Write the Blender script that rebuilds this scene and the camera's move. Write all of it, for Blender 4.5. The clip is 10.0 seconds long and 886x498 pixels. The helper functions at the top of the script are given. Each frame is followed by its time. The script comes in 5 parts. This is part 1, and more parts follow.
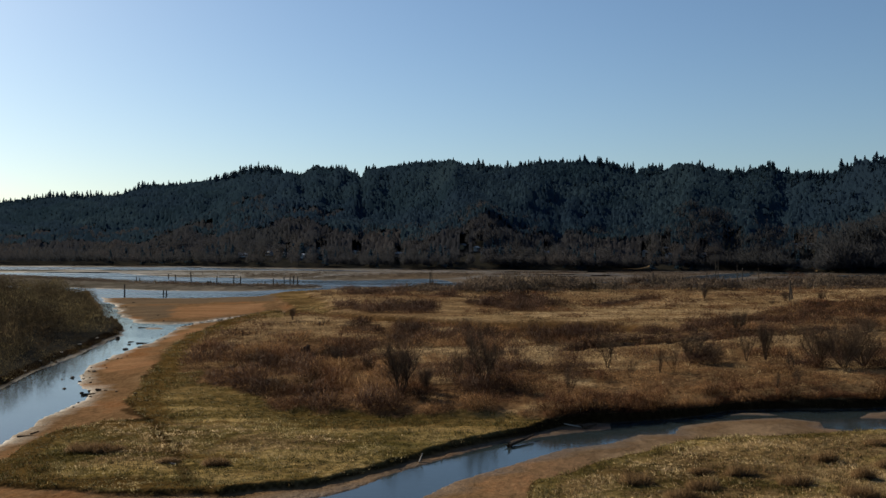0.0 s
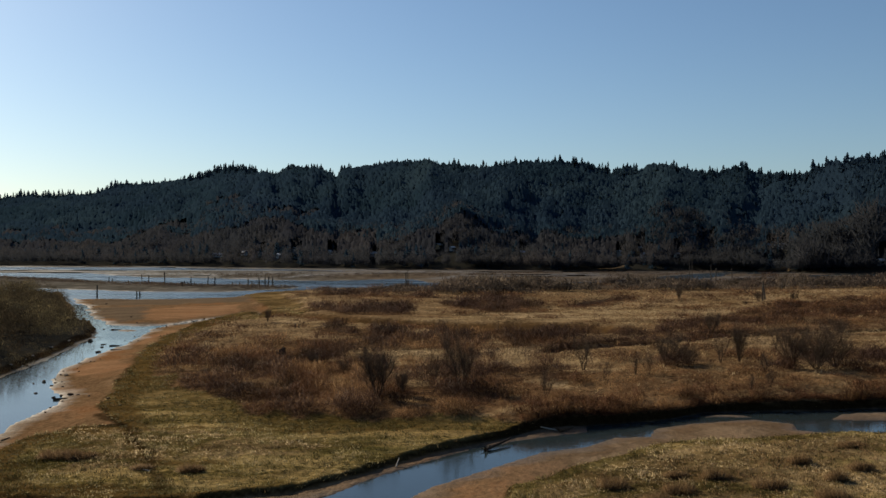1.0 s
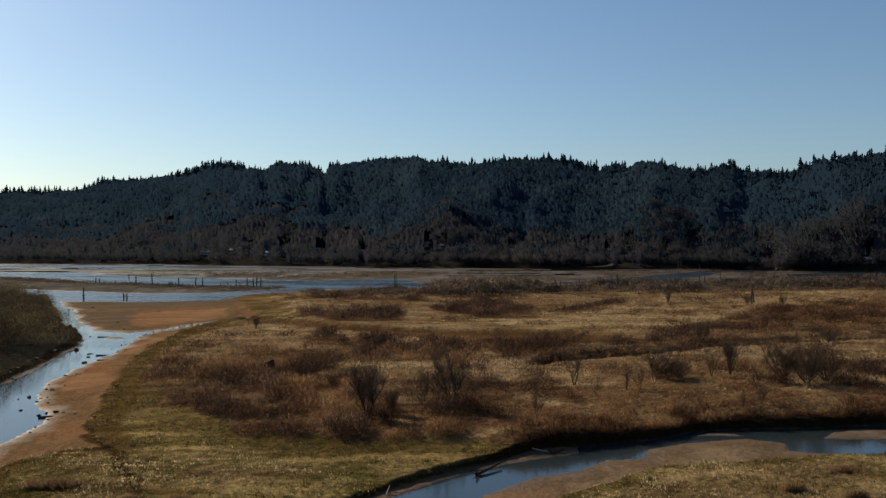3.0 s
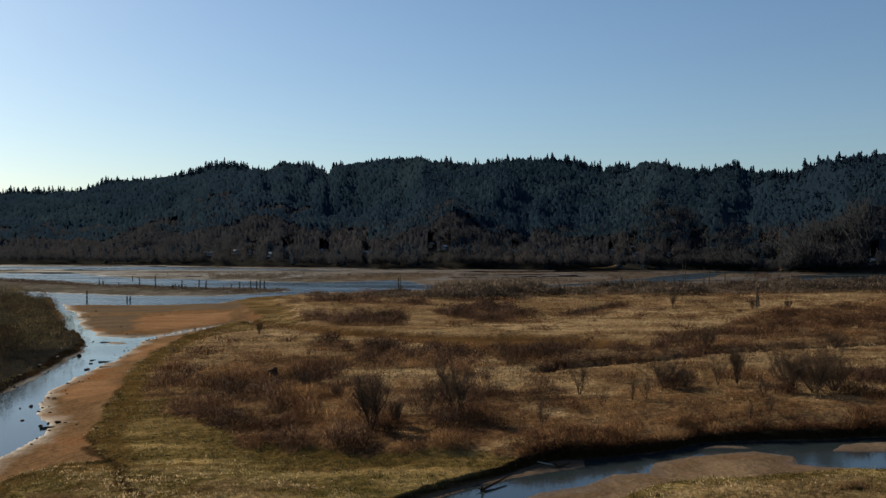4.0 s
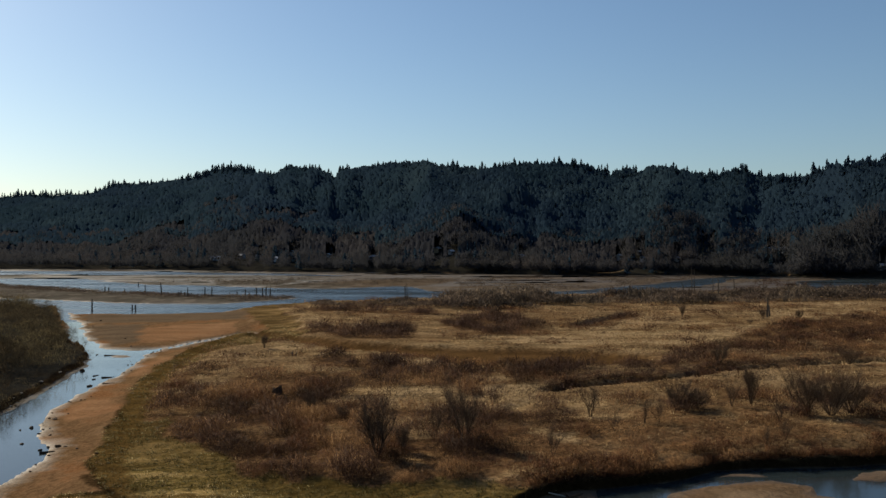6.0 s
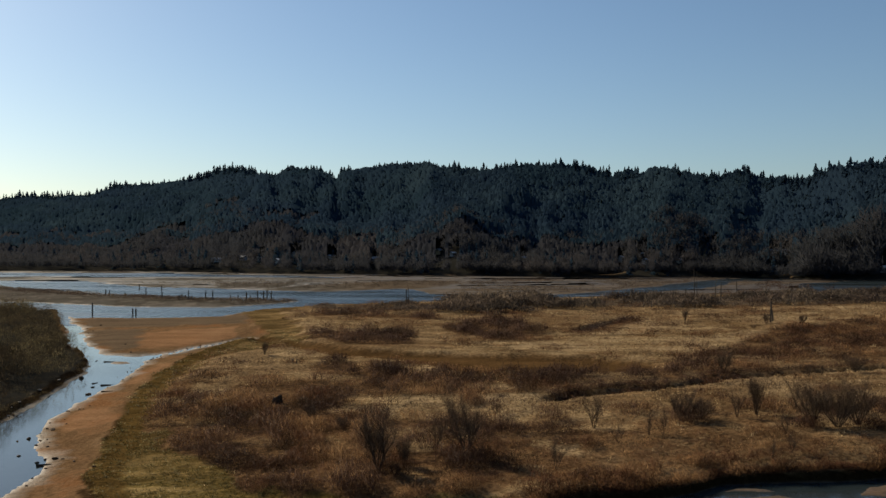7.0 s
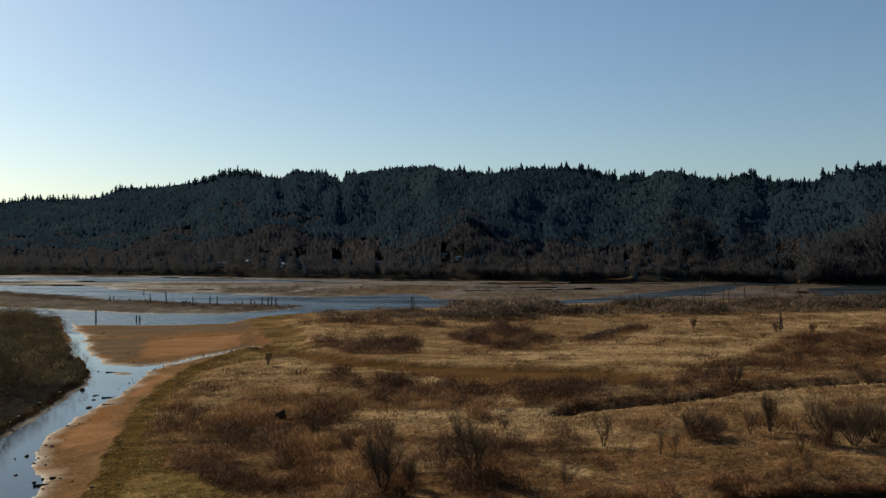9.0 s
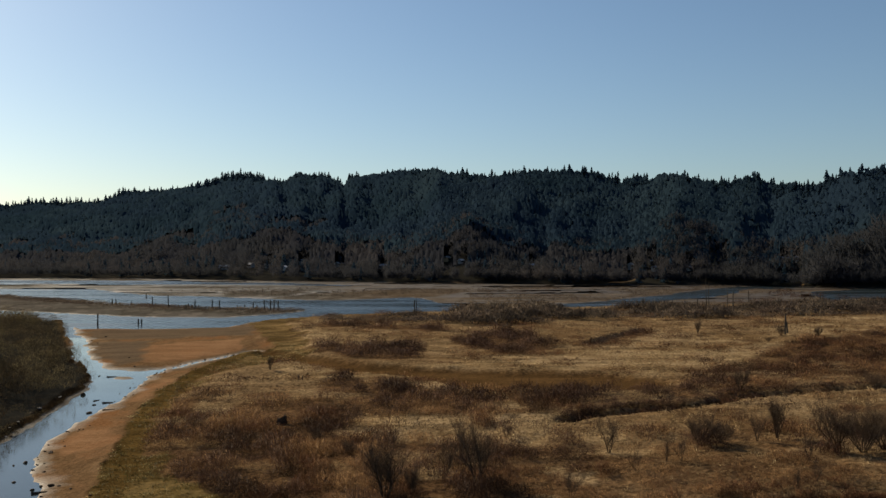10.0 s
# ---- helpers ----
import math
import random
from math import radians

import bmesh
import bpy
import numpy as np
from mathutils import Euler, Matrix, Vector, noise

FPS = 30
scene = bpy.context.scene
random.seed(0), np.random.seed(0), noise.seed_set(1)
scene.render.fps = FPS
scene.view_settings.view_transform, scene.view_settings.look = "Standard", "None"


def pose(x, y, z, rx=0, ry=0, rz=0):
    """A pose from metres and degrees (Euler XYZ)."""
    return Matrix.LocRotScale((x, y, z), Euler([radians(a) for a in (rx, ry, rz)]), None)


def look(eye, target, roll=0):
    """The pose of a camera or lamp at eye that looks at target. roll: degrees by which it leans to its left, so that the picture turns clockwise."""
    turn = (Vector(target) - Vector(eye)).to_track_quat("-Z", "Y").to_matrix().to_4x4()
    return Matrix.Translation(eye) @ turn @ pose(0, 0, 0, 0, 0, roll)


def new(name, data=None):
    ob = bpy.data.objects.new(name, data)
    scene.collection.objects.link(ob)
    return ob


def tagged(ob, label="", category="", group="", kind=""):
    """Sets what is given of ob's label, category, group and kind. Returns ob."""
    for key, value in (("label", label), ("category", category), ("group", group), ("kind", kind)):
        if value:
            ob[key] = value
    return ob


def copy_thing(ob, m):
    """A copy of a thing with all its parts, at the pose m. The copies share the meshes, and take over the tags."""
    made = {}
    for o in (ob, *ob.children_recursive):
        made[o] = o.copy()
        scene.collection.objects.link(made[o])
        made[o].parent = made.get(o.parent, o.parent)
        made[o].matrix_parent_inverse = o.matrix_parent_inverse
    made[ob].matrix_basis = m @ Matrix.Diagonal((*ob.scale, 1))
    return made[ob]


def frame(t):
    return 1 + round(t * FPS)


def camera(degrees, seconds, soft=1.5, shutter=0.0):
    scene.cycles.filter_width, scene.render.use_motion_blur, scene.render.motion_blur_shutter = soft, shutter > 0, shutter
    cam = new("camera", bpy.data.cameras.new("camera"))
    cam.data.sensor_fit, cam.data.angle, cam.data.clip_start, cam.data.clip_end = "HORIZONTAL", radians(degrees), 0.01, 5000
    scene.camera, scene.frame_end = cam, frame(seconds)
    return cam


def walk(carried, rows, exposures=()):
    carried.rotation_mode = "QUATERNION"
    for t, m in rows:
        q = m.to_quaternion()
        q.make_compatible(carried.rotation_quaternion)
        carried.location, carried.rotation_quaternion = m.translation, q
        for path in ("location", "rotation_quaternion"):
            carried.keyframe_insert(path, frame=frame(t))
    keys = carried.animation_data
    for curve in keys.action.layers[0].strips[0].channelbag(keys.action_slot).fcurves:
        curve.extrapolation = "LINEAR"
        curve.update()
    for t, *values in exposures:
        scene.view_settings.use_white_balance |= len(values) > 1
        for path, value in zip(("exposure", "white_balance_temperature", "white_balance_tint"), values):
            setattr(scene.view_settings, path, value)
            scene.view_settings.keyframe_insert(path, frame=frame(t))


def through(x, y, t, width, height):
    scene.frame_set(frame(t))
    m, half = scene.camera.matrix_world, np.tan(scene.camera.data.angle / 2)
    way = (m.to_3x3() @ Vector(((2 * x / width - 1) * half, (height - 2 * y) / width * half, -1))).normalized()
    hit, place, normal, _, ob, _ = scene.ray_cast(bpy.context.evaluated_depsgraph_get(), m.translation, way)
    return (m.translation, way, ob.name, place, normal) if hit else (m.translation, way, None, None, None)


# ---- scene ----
# seconds, place of the eye, yaw, pitch, roll
cam = camera(51.50, 10.0, soft=1.45)
ROWS = [
    (0.0, 0.00, 0.00, 15.00, -0.000, -0.005, 0.108),
    (0.5, -0.04, 0.07, 15.05, -0.120, -0.015, 0.105),
    (1.0, -0.09, 0.15, 15.41, -1.520, -0.041, 0.102),
    (1.5, -0.13, 0.22, 15.98, -2.391, -0.109, 0.099),
    (2.0, -0.19, 0.39, 16.62, -2.405, -0.223, 0.096),
    (2.5, -0.23, 0.70, 17.24, -2.345, -0.321, 0.093),
    (4.0, -0.35, 2.01, 18.92, -2.022, -0.346, 0.084),
    (4.5, -0.36, 2.50, 19.48, -1.939, -0.369, 0.081),
    (5.0, -0.36, 2.96, 20.03, -1.810, -0.342, 0.078),
    (5.5, -0.43, 3.68, 20.50, -1.703, -0.253, 0.075),
    (7.0, -0.41, 5.73, 22.09, -1.528, -0.167, 0.066),
    (7.5, -0.46, 6.32, 22.58, -1.502, -0.131, 0.063),
    (8.0, -0.44, 6.92, 23.03, -1.420, -0.112, 0.060),
    (8.5, -0.49, 7.54, 23.37, -1.312, -0.054, 0.057),
    (9.0, -0.47, 8.23, 23.43, -1.205, 0.003, 0.054),
    (9.5, -0.50, 8.89, 23.48, -1.096, 0.112, 0.051),
    (10.0, -0.48, 9.52, 23.60, -1.030, 0.186, 0.048),
]
walk(cam, [(t, pose(x, y, z, 90 + pitch, 0, yaw) @ pose(0, 0, 0, 0, 0, roll)) for t, x, y, z, yaw, pitch, roll in ROWS],
     [(0.0, 0.43, 6400, 9), (5.5, 0.43, 6420, 9), (7.5, 0.43, 6660, 9), (10.0, 0.43, 6740, 9)])

# ---- light ----
SUN_AZ, SUN_EL = radians(-44), radians(30)      # azimuth from straight ahead, to the left
world = bpy.data.worlds.new("sky")
scene.world = world
world.use_nodes = True
wn = world.node_tree.nodes
sky = wn.new("ShaderNodeTexSky")
sky.sky_type, sky.sun_disc = "NISHITA", False
sky.sun_elevation, sky.sun_rotation = SUN_EL, SUN_AZ
sky.altitude, sky.air_density, sky.dust_density, sky.ozone_density = 20, 1.0, 0.65, 2.4
wn["Background"].inputs["Strength"].default_value = 0.065
blue = wn.new("ShaderNodeMix")
blue.data_type, blue.blend_type = "RGBA", "MULTIPLY"
blue.inputs[0].default_value, blue.inputs[7].default_value = 1.0, (0.893, 0.984, 1.047, 1)
world.node_tree.links.new(sky.outputs[0], blue.inputs[6])
world.node_tree.links.new(blue.outputs[2], wn["Background"].inputs["Color"])
sun = new("sun", bpy.data.lights.new("sun", "SUN"))
sun.data.energy, sun.data.angle, sun.data.color = 5.0, radians(0.6), (1.0, 0.85, 0.62)
sun.matrix_world = look((0, 0, 300), (-300 * math.sin(SUN_AZ) * math.cos(SUN_EL), -300 * math.cos(SUN_AZ) * math.cos(SUN_EL), 300 - 300 * math.sin(SUN_EL)))

# ---- helpers for building ----
rng = np.random.default_rng(7)
WATER = -2.5


def part(name, bm, material, parent=None, label=""):
    me = bpy.data.meshes.new(name)
    bm.to_mesh(me)
    bm.free()
    me.materials.append(material)
    ob = new(name, me)
    ob.parent = parent
    return tagged(ob, label)


def thing(name, label, category, group="", at=None):
    ob = new(name)
    ob.empty_display_size = 0.2
    if at is not None:
        ob.matrix_basis = at
    return tagged(ob, label, category, group)


def mesh_np(name, verts, tris, material, smooth=False):
    """A mesh object from arrays of corners and triangles."""
    me = bpy.data.meshes.new(name)
    n = len(tris)
    me.vertices.add(len(verts))
    me.vertices.foreach_set("co", np.ascontiguousarray(verts, np.float32).ravel())
    me.loops.add(3 * n)
    me.loops.foreach_set("vertex_index", np.ascontiguousarray(tris, np.int32).ravel())
    me.polygons.add(n)
    me.polygons.foreach_set("loop_start", np.arange(0, 3 * n, 3, dtype=np.int32))
    me.polygons.foreach_set("use_smooth", np.full(n, smooth))
    me.update(calc_edges=True)
    me.materials.append(material)
    return new(name, me)


def soft_mesh(name, tri, normal, tone, material):
    """Leaves, blades or twigs as triangles (k, 3, 3), shaded by the form of the plant that they belong to; tone is each plant's own shade, 0 to 1."""
    face = np.cross(tri[:, 1] - tri[:, 0], tri[:, 2] - tri[:, 0])
    turn = (face * normal).sum(1) < 0
    tri[turn] = tri[turn][:, ::-1]
    normal = normal / (np.linalg.norm(normal, axis=1)[:, None] + 1e-9)
    ob = mesh_np(name, tri.reshape(-1, 3), np.arange(3 * len(tri)).reshape(-1, 3), material, True)
    ob.data.attributes.new("custom_normal", "FLOAT_VECTOR", "POINT").data.foreach_set("vector", np.repeat(normal, 3, 0).astype(np.float32).ravel())
    ob.data.attributes.new("tone", "FLOAT", "POINT").data.foreach_set("value", np.repeat(tone, 3).astype(np.float32))
    return tagged(ob, kind="stuff")


TABLE = rng.random((256, 256))


def vnoise(x, y):
    xi, yi = np.floor(x).astype(int), np.floor(y).astype(int)
    fx, fy = x - xi, y - yi
    fx, fy = fx * fx * (3 - 2 * fx), fy * fy * (3 - 2 * fy)
    a, b = TABLE[xi % 256, yi % 256], TABLE[(xi + 1) % 256, yi % 256]
    c, d = TABLE[xi % 256, (yi + 1) % 256], TABLE[(xi + 1) % 256, (yi + 1) % 256]
    return (a + (b - a) * fx) * (1 - fy) + (c + (d - c) * fx) * fy


def fbm(x, y, octaves=4):
    total, amp, norm = 0.0, 1.0, 0.0
    for k in range(octaves):
        total = total + amp * vnoise(x * 2**k + 17.3 * k, y * 2**k - 9.1 * k)
        norm += amp
        amp *= 0.5
    return total / norm


def signed(x, y, poly):
    """Distance to a polygon's outline, positive inside."""
    best, inside = np.full(np.shape(x), 1e18), np.zeros(np.shape(x), bool)
    for (ax, ay), (bx, by) in zip(poly, poly[1:] + poly[:1]):
        dx, dy = bx - ax, by - ay
        k = np.clip(((x - ax) * dx + (y - ay) * dy) / (dx * dx + dy * dy), 0, 1)
        best = np.minimum(best, (x - ax - k * dx) ** 2 + (y - ay - k * dy) ** 2)
        if ay != by:
            inside ^= ((ay > y) != (by > y)) & (x < dx * (y - ay) / dy + ax)
    return np.where(inside, 1, -1) * np.sqrt(best)


def line_dist(x, y, pts):
    best = np.full(np.shape(x), 1e18)
    for (ax, ay), (bx, by) in zip(pts, pts[1:]):
        dx, dy = bx - ax, by - ay
        k = np.clip(((x - ax) * dx + (y - ay) * dy) / (dx * dx + dy * dy), 0, 1)
        best = np.minimum(best, (x - ax - k * dx) ** 2 + (y - ay - k * dy) ** 2)
    return np.sqrt(best)


def ss(v, a, b):
    t = np.clip((v - a) / (b - a), 0, 1)
    return t * t * (3 - 2 * t)


# ---- the plan: outlines on the ground, metres ----
LEFT_CREEK = [(-48, -60), (-49, 70), (-52, 100), (-54.7, 113.5), (-57, 126), (-58, 138), (-60, 152), (-63, 174), (-64, 184), (-67, 196),
              (-74, 209), (-83, 229), (-97, 262), (-107, 286), (-121, 316), (-134, 342), (-122, 326), (-110, 299.5), (-101, 281), (-88.5, 250),
              (-78.4, 228), (-73.6, 218), (-68.8, 213), (-63.5, 210), (-60.1, 212.8), (-58.5, 216), (-58, 210), (-58.9, 201), (-56.3, 188.7), (-56.1, 181.4),
              (-54.9, 171.6), (-54.3, 165.6), (-54, 158), (-53.8, 149), (-52.8, 140), (-51.4, 131.3), (-49.8, 124.5), (-47, 118.4), (-42.7, 111.7), (-41.3, 106),
              (-41.3, 100), (-41, 94), (-39.7, 82), (-37, 60), (-36, -60)]
CREEK_MUD = [(-65, 201), (-64.5, 203.6), (-60.9, 201.8), (-60.2, 197.5), (-62.8, 197.5)]
TRIBUTARY = [(-59.4, 214.8), (-56.8, 217), (-54.3, 227), (-50, 239), (-45, 249.6)]
RIVER = [(-700, 450), (-160, 372), (-134, 342), (-116, 321), (-107, 323), (-91, 321), (-70, 327), (-65, 353), (-52, 367), (-40, 376),
         (-12, 388), (20, 404), (50, 422), (96, 455), (164, 541), (225, 648), (300, 690), (480, 750), (480, 800), (300, 735),
         (232, 697), (162, 601), (105, 504), (69, 472), (50, 438), (25, 445), (1, 490), (-12, 535), (-47, 504), (-80, 516),
         (-113, 529), (-150, 548), (-204, 609), (-254, 644), (-297, 654), (-700, 810)]
SPIT = [(-700, 620), (-265, 575), (-203, 516), (-143, 463), (-91, 427), (-55, 423), (-53, 415), (-65, 393), (-80, 373), (-114, 377),
        (-157, 401), (-189, 419), (-700, 530)]
FAR_CHANNEL = [(-800, 770), (-340, 735), (-288, 760), (-190, 745), (-116, 735), (-60, 700), (-60, 725), (-116, 760), (-190, 810),
               (-300, 845), (-450, 880), (-800, 900)]
TEAL = [(218, 511), (245, 520), (420, 560), (420, 720), (343, 690), (303, 650), (255, 612), (236, 560)]
NEAR_CREEK = [(-40, 45), (-8.8, 64.4), (-6.5, 66.6), (-4.2, 70.9), (-0.7, 75.5), (2.6, 79.5), (5.4, 82.8), (7.8, 84.2), (8.9, 85.4), (16.4, 89.4),
              (17, 92.6), (24, 94.6), (31, 99.6), (46, 101), (70, 103), (400, 112), (400, 88), (60, 87.5), (42.6, 88.2), (37.5, 90.1), (38.4, 93.6),
              (34.9, 95.1), (28, 93.5), (23.2, 90.5), (21.7, 86.6), (18.5, 86.6), (15.1, 82.8), (10.7, 80.4), (5.3, 74.1), (2.9, 71.3),
              (0.7, 68.7), (-1.5, 64.5), (-6, 52), (-30, 20)]
CREEK_BAR = [(30.4, 96.9), (31.8, 98), (34.8, 98), (35.4, 96.9)]
CREEK_BAR_EAST = [(43.3, 95.5), (45.9, 98.6), (60, 99.5), (60, 95), (46, 94.8)]
MARSH = [(-35, 70), (-31.7, 65.7), (-28.2, 64.2), (-22.9, 63.8), (-15.8, 63.8), (-13.4, 65.4), (-9.6, 67), (-7.7, 68.7), (-3.8, 73.6),
         (-1.6, 76.6), (0.8, 79.6), (4.3, 83), (8.7, 87), (11, 89.5), (14.7, 91.8), (20.5, 93.4), (27, 96.6), (31, 99.8), (46, 101.2),
         (70, 103), (400, 112), (420, 470), (210, 442), (150, 440), (95, 428), (50, 410), (20, 395), (-12, 380),
         (-40, 366), (-58, 344), (-62, 326), (-52, 292), (-45, 266), (-40, 250), (-43, 241), (-46, 232), (-48.5, 212), (-50.5, 197), (-49.5, 180),
         (-47.3, 161), (-44, 144), (-41.5, 132), (-38.8, 120.5), (-36.8, 110), (-35.3, 102), (-31, 94), (-29, 89.5), (-33, 89), (-36, 84)]
NEAR_MARSH = [(3, -200), (4, 48), (5.5, 60.8), (6.4, 66.4), (9.1, 68.1), (11.8, 71.8), (17.1, 75.9), (20.3, 79.3), (24.8, 81.2), (40.5, 83.9),
              (60, 86), (400, 92), (400, -200)]
TRAIL = [(-33.5, 97), (-28, 88.6), (-24.7, 81.6), (-22.4, 75.6), (-19.3, 68.9), (-18.5, 66)]
LEFT_LAND = [(-53, 90), (-55.5, 112), (-58, 126), (-59.5, 140), (-61.5, 154), (-64, 172), (-66, 187), (-71, 203), (-83, 226), (-106, 279),
             (-133, 342), (-160, 366), (-420, 405), (-420, 60), (-54, 60)]
BRUSH = [(-44.5, 190), (-43, 168), (-41.5, 150), (-37.5, 135), (-32.5, 121), (-26, 108), (-21.3, 104), (-16.8, 96.5), (-7.5, 91.7), (6.5, 90.3), (10, 88.6), (14.7, 90.8),
         (20.5, 92.4), (27, 95.6), (31, 98.8), (46, 100.2), (400, 111), (420, 462), (210, 435), (150, 433), (95, 421), (50, 403), (20, 388), (-12, 373),
         (-38, 358), (-50, 322), (-40, 290), (-36, 262), (-28, 230), (-30, 215), (-43, 198)]
TANS = [
    [(7, 145), (24, 146), (30, 133), (28, 124), (10, 124)],
    [(-11.5, 142.6), (-4.9, 141), (6.9, 135), (10.5, 132), (9.9, 125), (-4.5, 128), (-12.5, 136)],
    [(-35, 208), (-30, 216), (-18, 198), (-6, 183), (7, 167), (2, 164), (-12, 180), (-25, 177)],
    [(-14, 196), (5, 208), (26, 230), (46, 259), (68, 292), (116, 307), (94, 250), (75, 218), (54, 188), (41, 179), (14, 170), (-1, 185)],
    [(-47, 260), (-44, 315), (-27, 292), (0, 256), (0, 241), (-18, 251), (-31, 241), (-32, 213)],
    [(24, 142), (48, 153), (62, 162), (78, 166), (72, 153), (53, 144), (40, 131), (29, 131)],
    [(119, 319), (169, 346), (134, 275), (106, 276)],
]
STRAW_STRIPS = [[(-13, 147), (7, 147), (7, 137), (-11, 138)], [(-9, 193), (7, 172), (2, 167), (-6, 183)], [(-27, 198), (-5, 196), (-6, 187), (-23, 184)], [(-38, 161), (-32, 157), (-31, 149), (-36, 153)]]
STRAW_TURF = [(-34, 87.5), (-25, 88), (-7.3, 82.4), (-10.4, 75.5), (-18, 75), (-23.4, 71.4), (-28.8, 69.5), (-28.3, 77.5)]
BANDS = [
    [(25.2, 179.2), (46.2, 179), (62.8, 197.2), (59.6, 184.3), (47.2, 165.1), (32.1, 162.2), (23.1, 165.4)],
    [(12.5, 272.7), (24.1, 283.9), (31.1, 258.8), (31.9, 232.7), (22.3, 220.5), (15.8, 220.5), (10.1, 238.2)],
    [(-31, 243), (-15, 243), (0, 246), (1, 218), (-8, 209), (-26, 224)],
    [(-21, 180), (-13, 187), (-6, 175), (7, 162), (13, 160), (6, 152), (-5, 159), (-11, 147), (-11, 162), (-18, 170)],
    [(13, 167), (38, 168), (53, 169), (51, 160), (34, 152), (25, 151), (11, 157)],
    [(5, 264), (21, 282), (33, 275), (28, 243), (17, 232), (6, 246)],
    [(54, 188), (75, 217), (96, 251), (135, 278), (240, 300), (200, 200), (81, 171), (65, 167), (53, 161), (47, 168)],
    [(41, 245), (69, 294), (67, 278), (48, 243)],
    [(-41, 318), (-26, 313), (4, 299), (4, 279), (-21, 295), (-39, 299)],
    [(50, 128), (62, 134), (80, 134), (70, 112), (52, 112), (45, 117)],
    [(31, 129), (40, 130), (36, 118), (30, 119)],
]
GULLY = [(19.5, 141.7), (25, 145), (33, 148), (44, 153), (50, 159), (64, 166), (80, 171), (110, 180)]
GULLY_FAR = [(43, 248), (51, 264), (59, 280), (69, 296)]
OLD_DITCH = [(-41.5, 245.5), (-25.5, 220), (-14, 206), (0.4, 199), (16.5, 195), (34, 191), (42, 184), (46, 177), (39, 169.5), (19, 171), (7, 171),
             (0.3, 180), (-6.3, 187.6), (-18, 195), (-26, 206.5), (-34.5, 220), (-42.4, 234.7)]
SEDGE_BARS = [[(-122, 555), (-136, 619), (-88, 619), (-81, 670), (-75, 637), (-77, 548)], [(-88, 515), (-69, 585), (-14, 657), (30, 657), (20, 570), (-11, 515)],
              [(-283, 790), (-333, 928), (-284, 945), (-250, 837)]]
GREY_MUD = [[(-98.7, 277.7), (-77.9, 270.9), (-66.3, 225.1), (-71.3, 216.7), (-83.3, 239.5)], [(-71.4, 215.1), (-59.4, 216.9), (-58.5, 205.4), (-66.9, 205.5)],
            [(-114.1, 308.3), (-85.3, 314.6), (-61.6, 316.7), (-54.6, 330.8), (-52.8, 280.8), (-71, 280.9), (-91.4, 277.7), (-100.8, 281.2)],
            [(-57.9, 216.1), (-52.4, 236), (-49.2, 254.3), (-44.9, 251.5), (-42.4, 235.9), (-50.3, 226.6), (-54.1, 211.1)]]
RUST_MUD = [[(-75.1, 261.4), (-53.4, 275.6), (-49, 249.6), (-60.4, 225.1), (-67.6, 223)], [(-47.9, 120.2), (-44.3, 119.3), (-41.7, 114.6), (-43.6, 112.8), (-46.1, 116)],
            [(-50.3, 129.6), (-50.2, 144.2), (-44.4, 142.8), (-41.3, 131.2), (-46.8, 127.2)], [(-55.5, 196), (-51, 196), (-48.5, 170), (-51.5, 168)]]
TRAILS = [[(-27.5, 89), (-25.5, 82), (-22.5, 75.5), (-20, 74), (-15.5, 74)], [(-32, 89.5), (-29, 88.3), (-21, 88.2), (-15, 87), (-8, 86), (0, 88.5)],
          [(-44, 140), (-38, 108), (-31, 97), (-27, 89)]]
# bearing in degrees, and along it: range of the far shore, range of the ridge
SHORE = ([-60, -27, -16, -9, 1.5, 9, 13, 17, 22, 26, 60], [1050, 1020, 930, 830, 770, 742, 750, 760, 742, 730, 700])
RIDGE = ([-26, -20.4, -15.7, -5.5, 0.8, 6.9, 15.4, 20, 25.6, 40], [2350, 2287, 2287, 1607, 1244, 1193, 1042, 1027, 900, 850])
# bearing, height of the tree tops along the ridge
TOPS = [(-60, 90), (-26.2, 131), (-24.5, 137), (-22.8, 150), (-21.6, 143), (-19.5, 152), (-18.1, 176), (-15.4, 181), (-13.2, 185), (-11.8, 200),
        (-10.2, 188), (-8.8, 173), (-7.8, 181), (-6.4, 169), (-5.4, 152), (-5.2, 141), (-4.7, 154), (-1.9, 150), (0.5, 143), (1.5, 133),
        (3.3, 131), (5, 128), (7.1, 130), (8.5, 126), (10.2, 122), (11.9, 111), (13.6, 110), (14.9, 112), (16.5, 106), (18.5, 103),
        (19.7, 107), (20.3, 98), (21.6, 97), (22.8, 93), (24, 98), (25.7, 98), (28.6, 99), (60, 70)]


def tree_top(ridge):
    """Height of the trees on the crest: low on the near end, tall on the far one."""
    return np.clip(0.0125 * ridge, 13.5, 23)


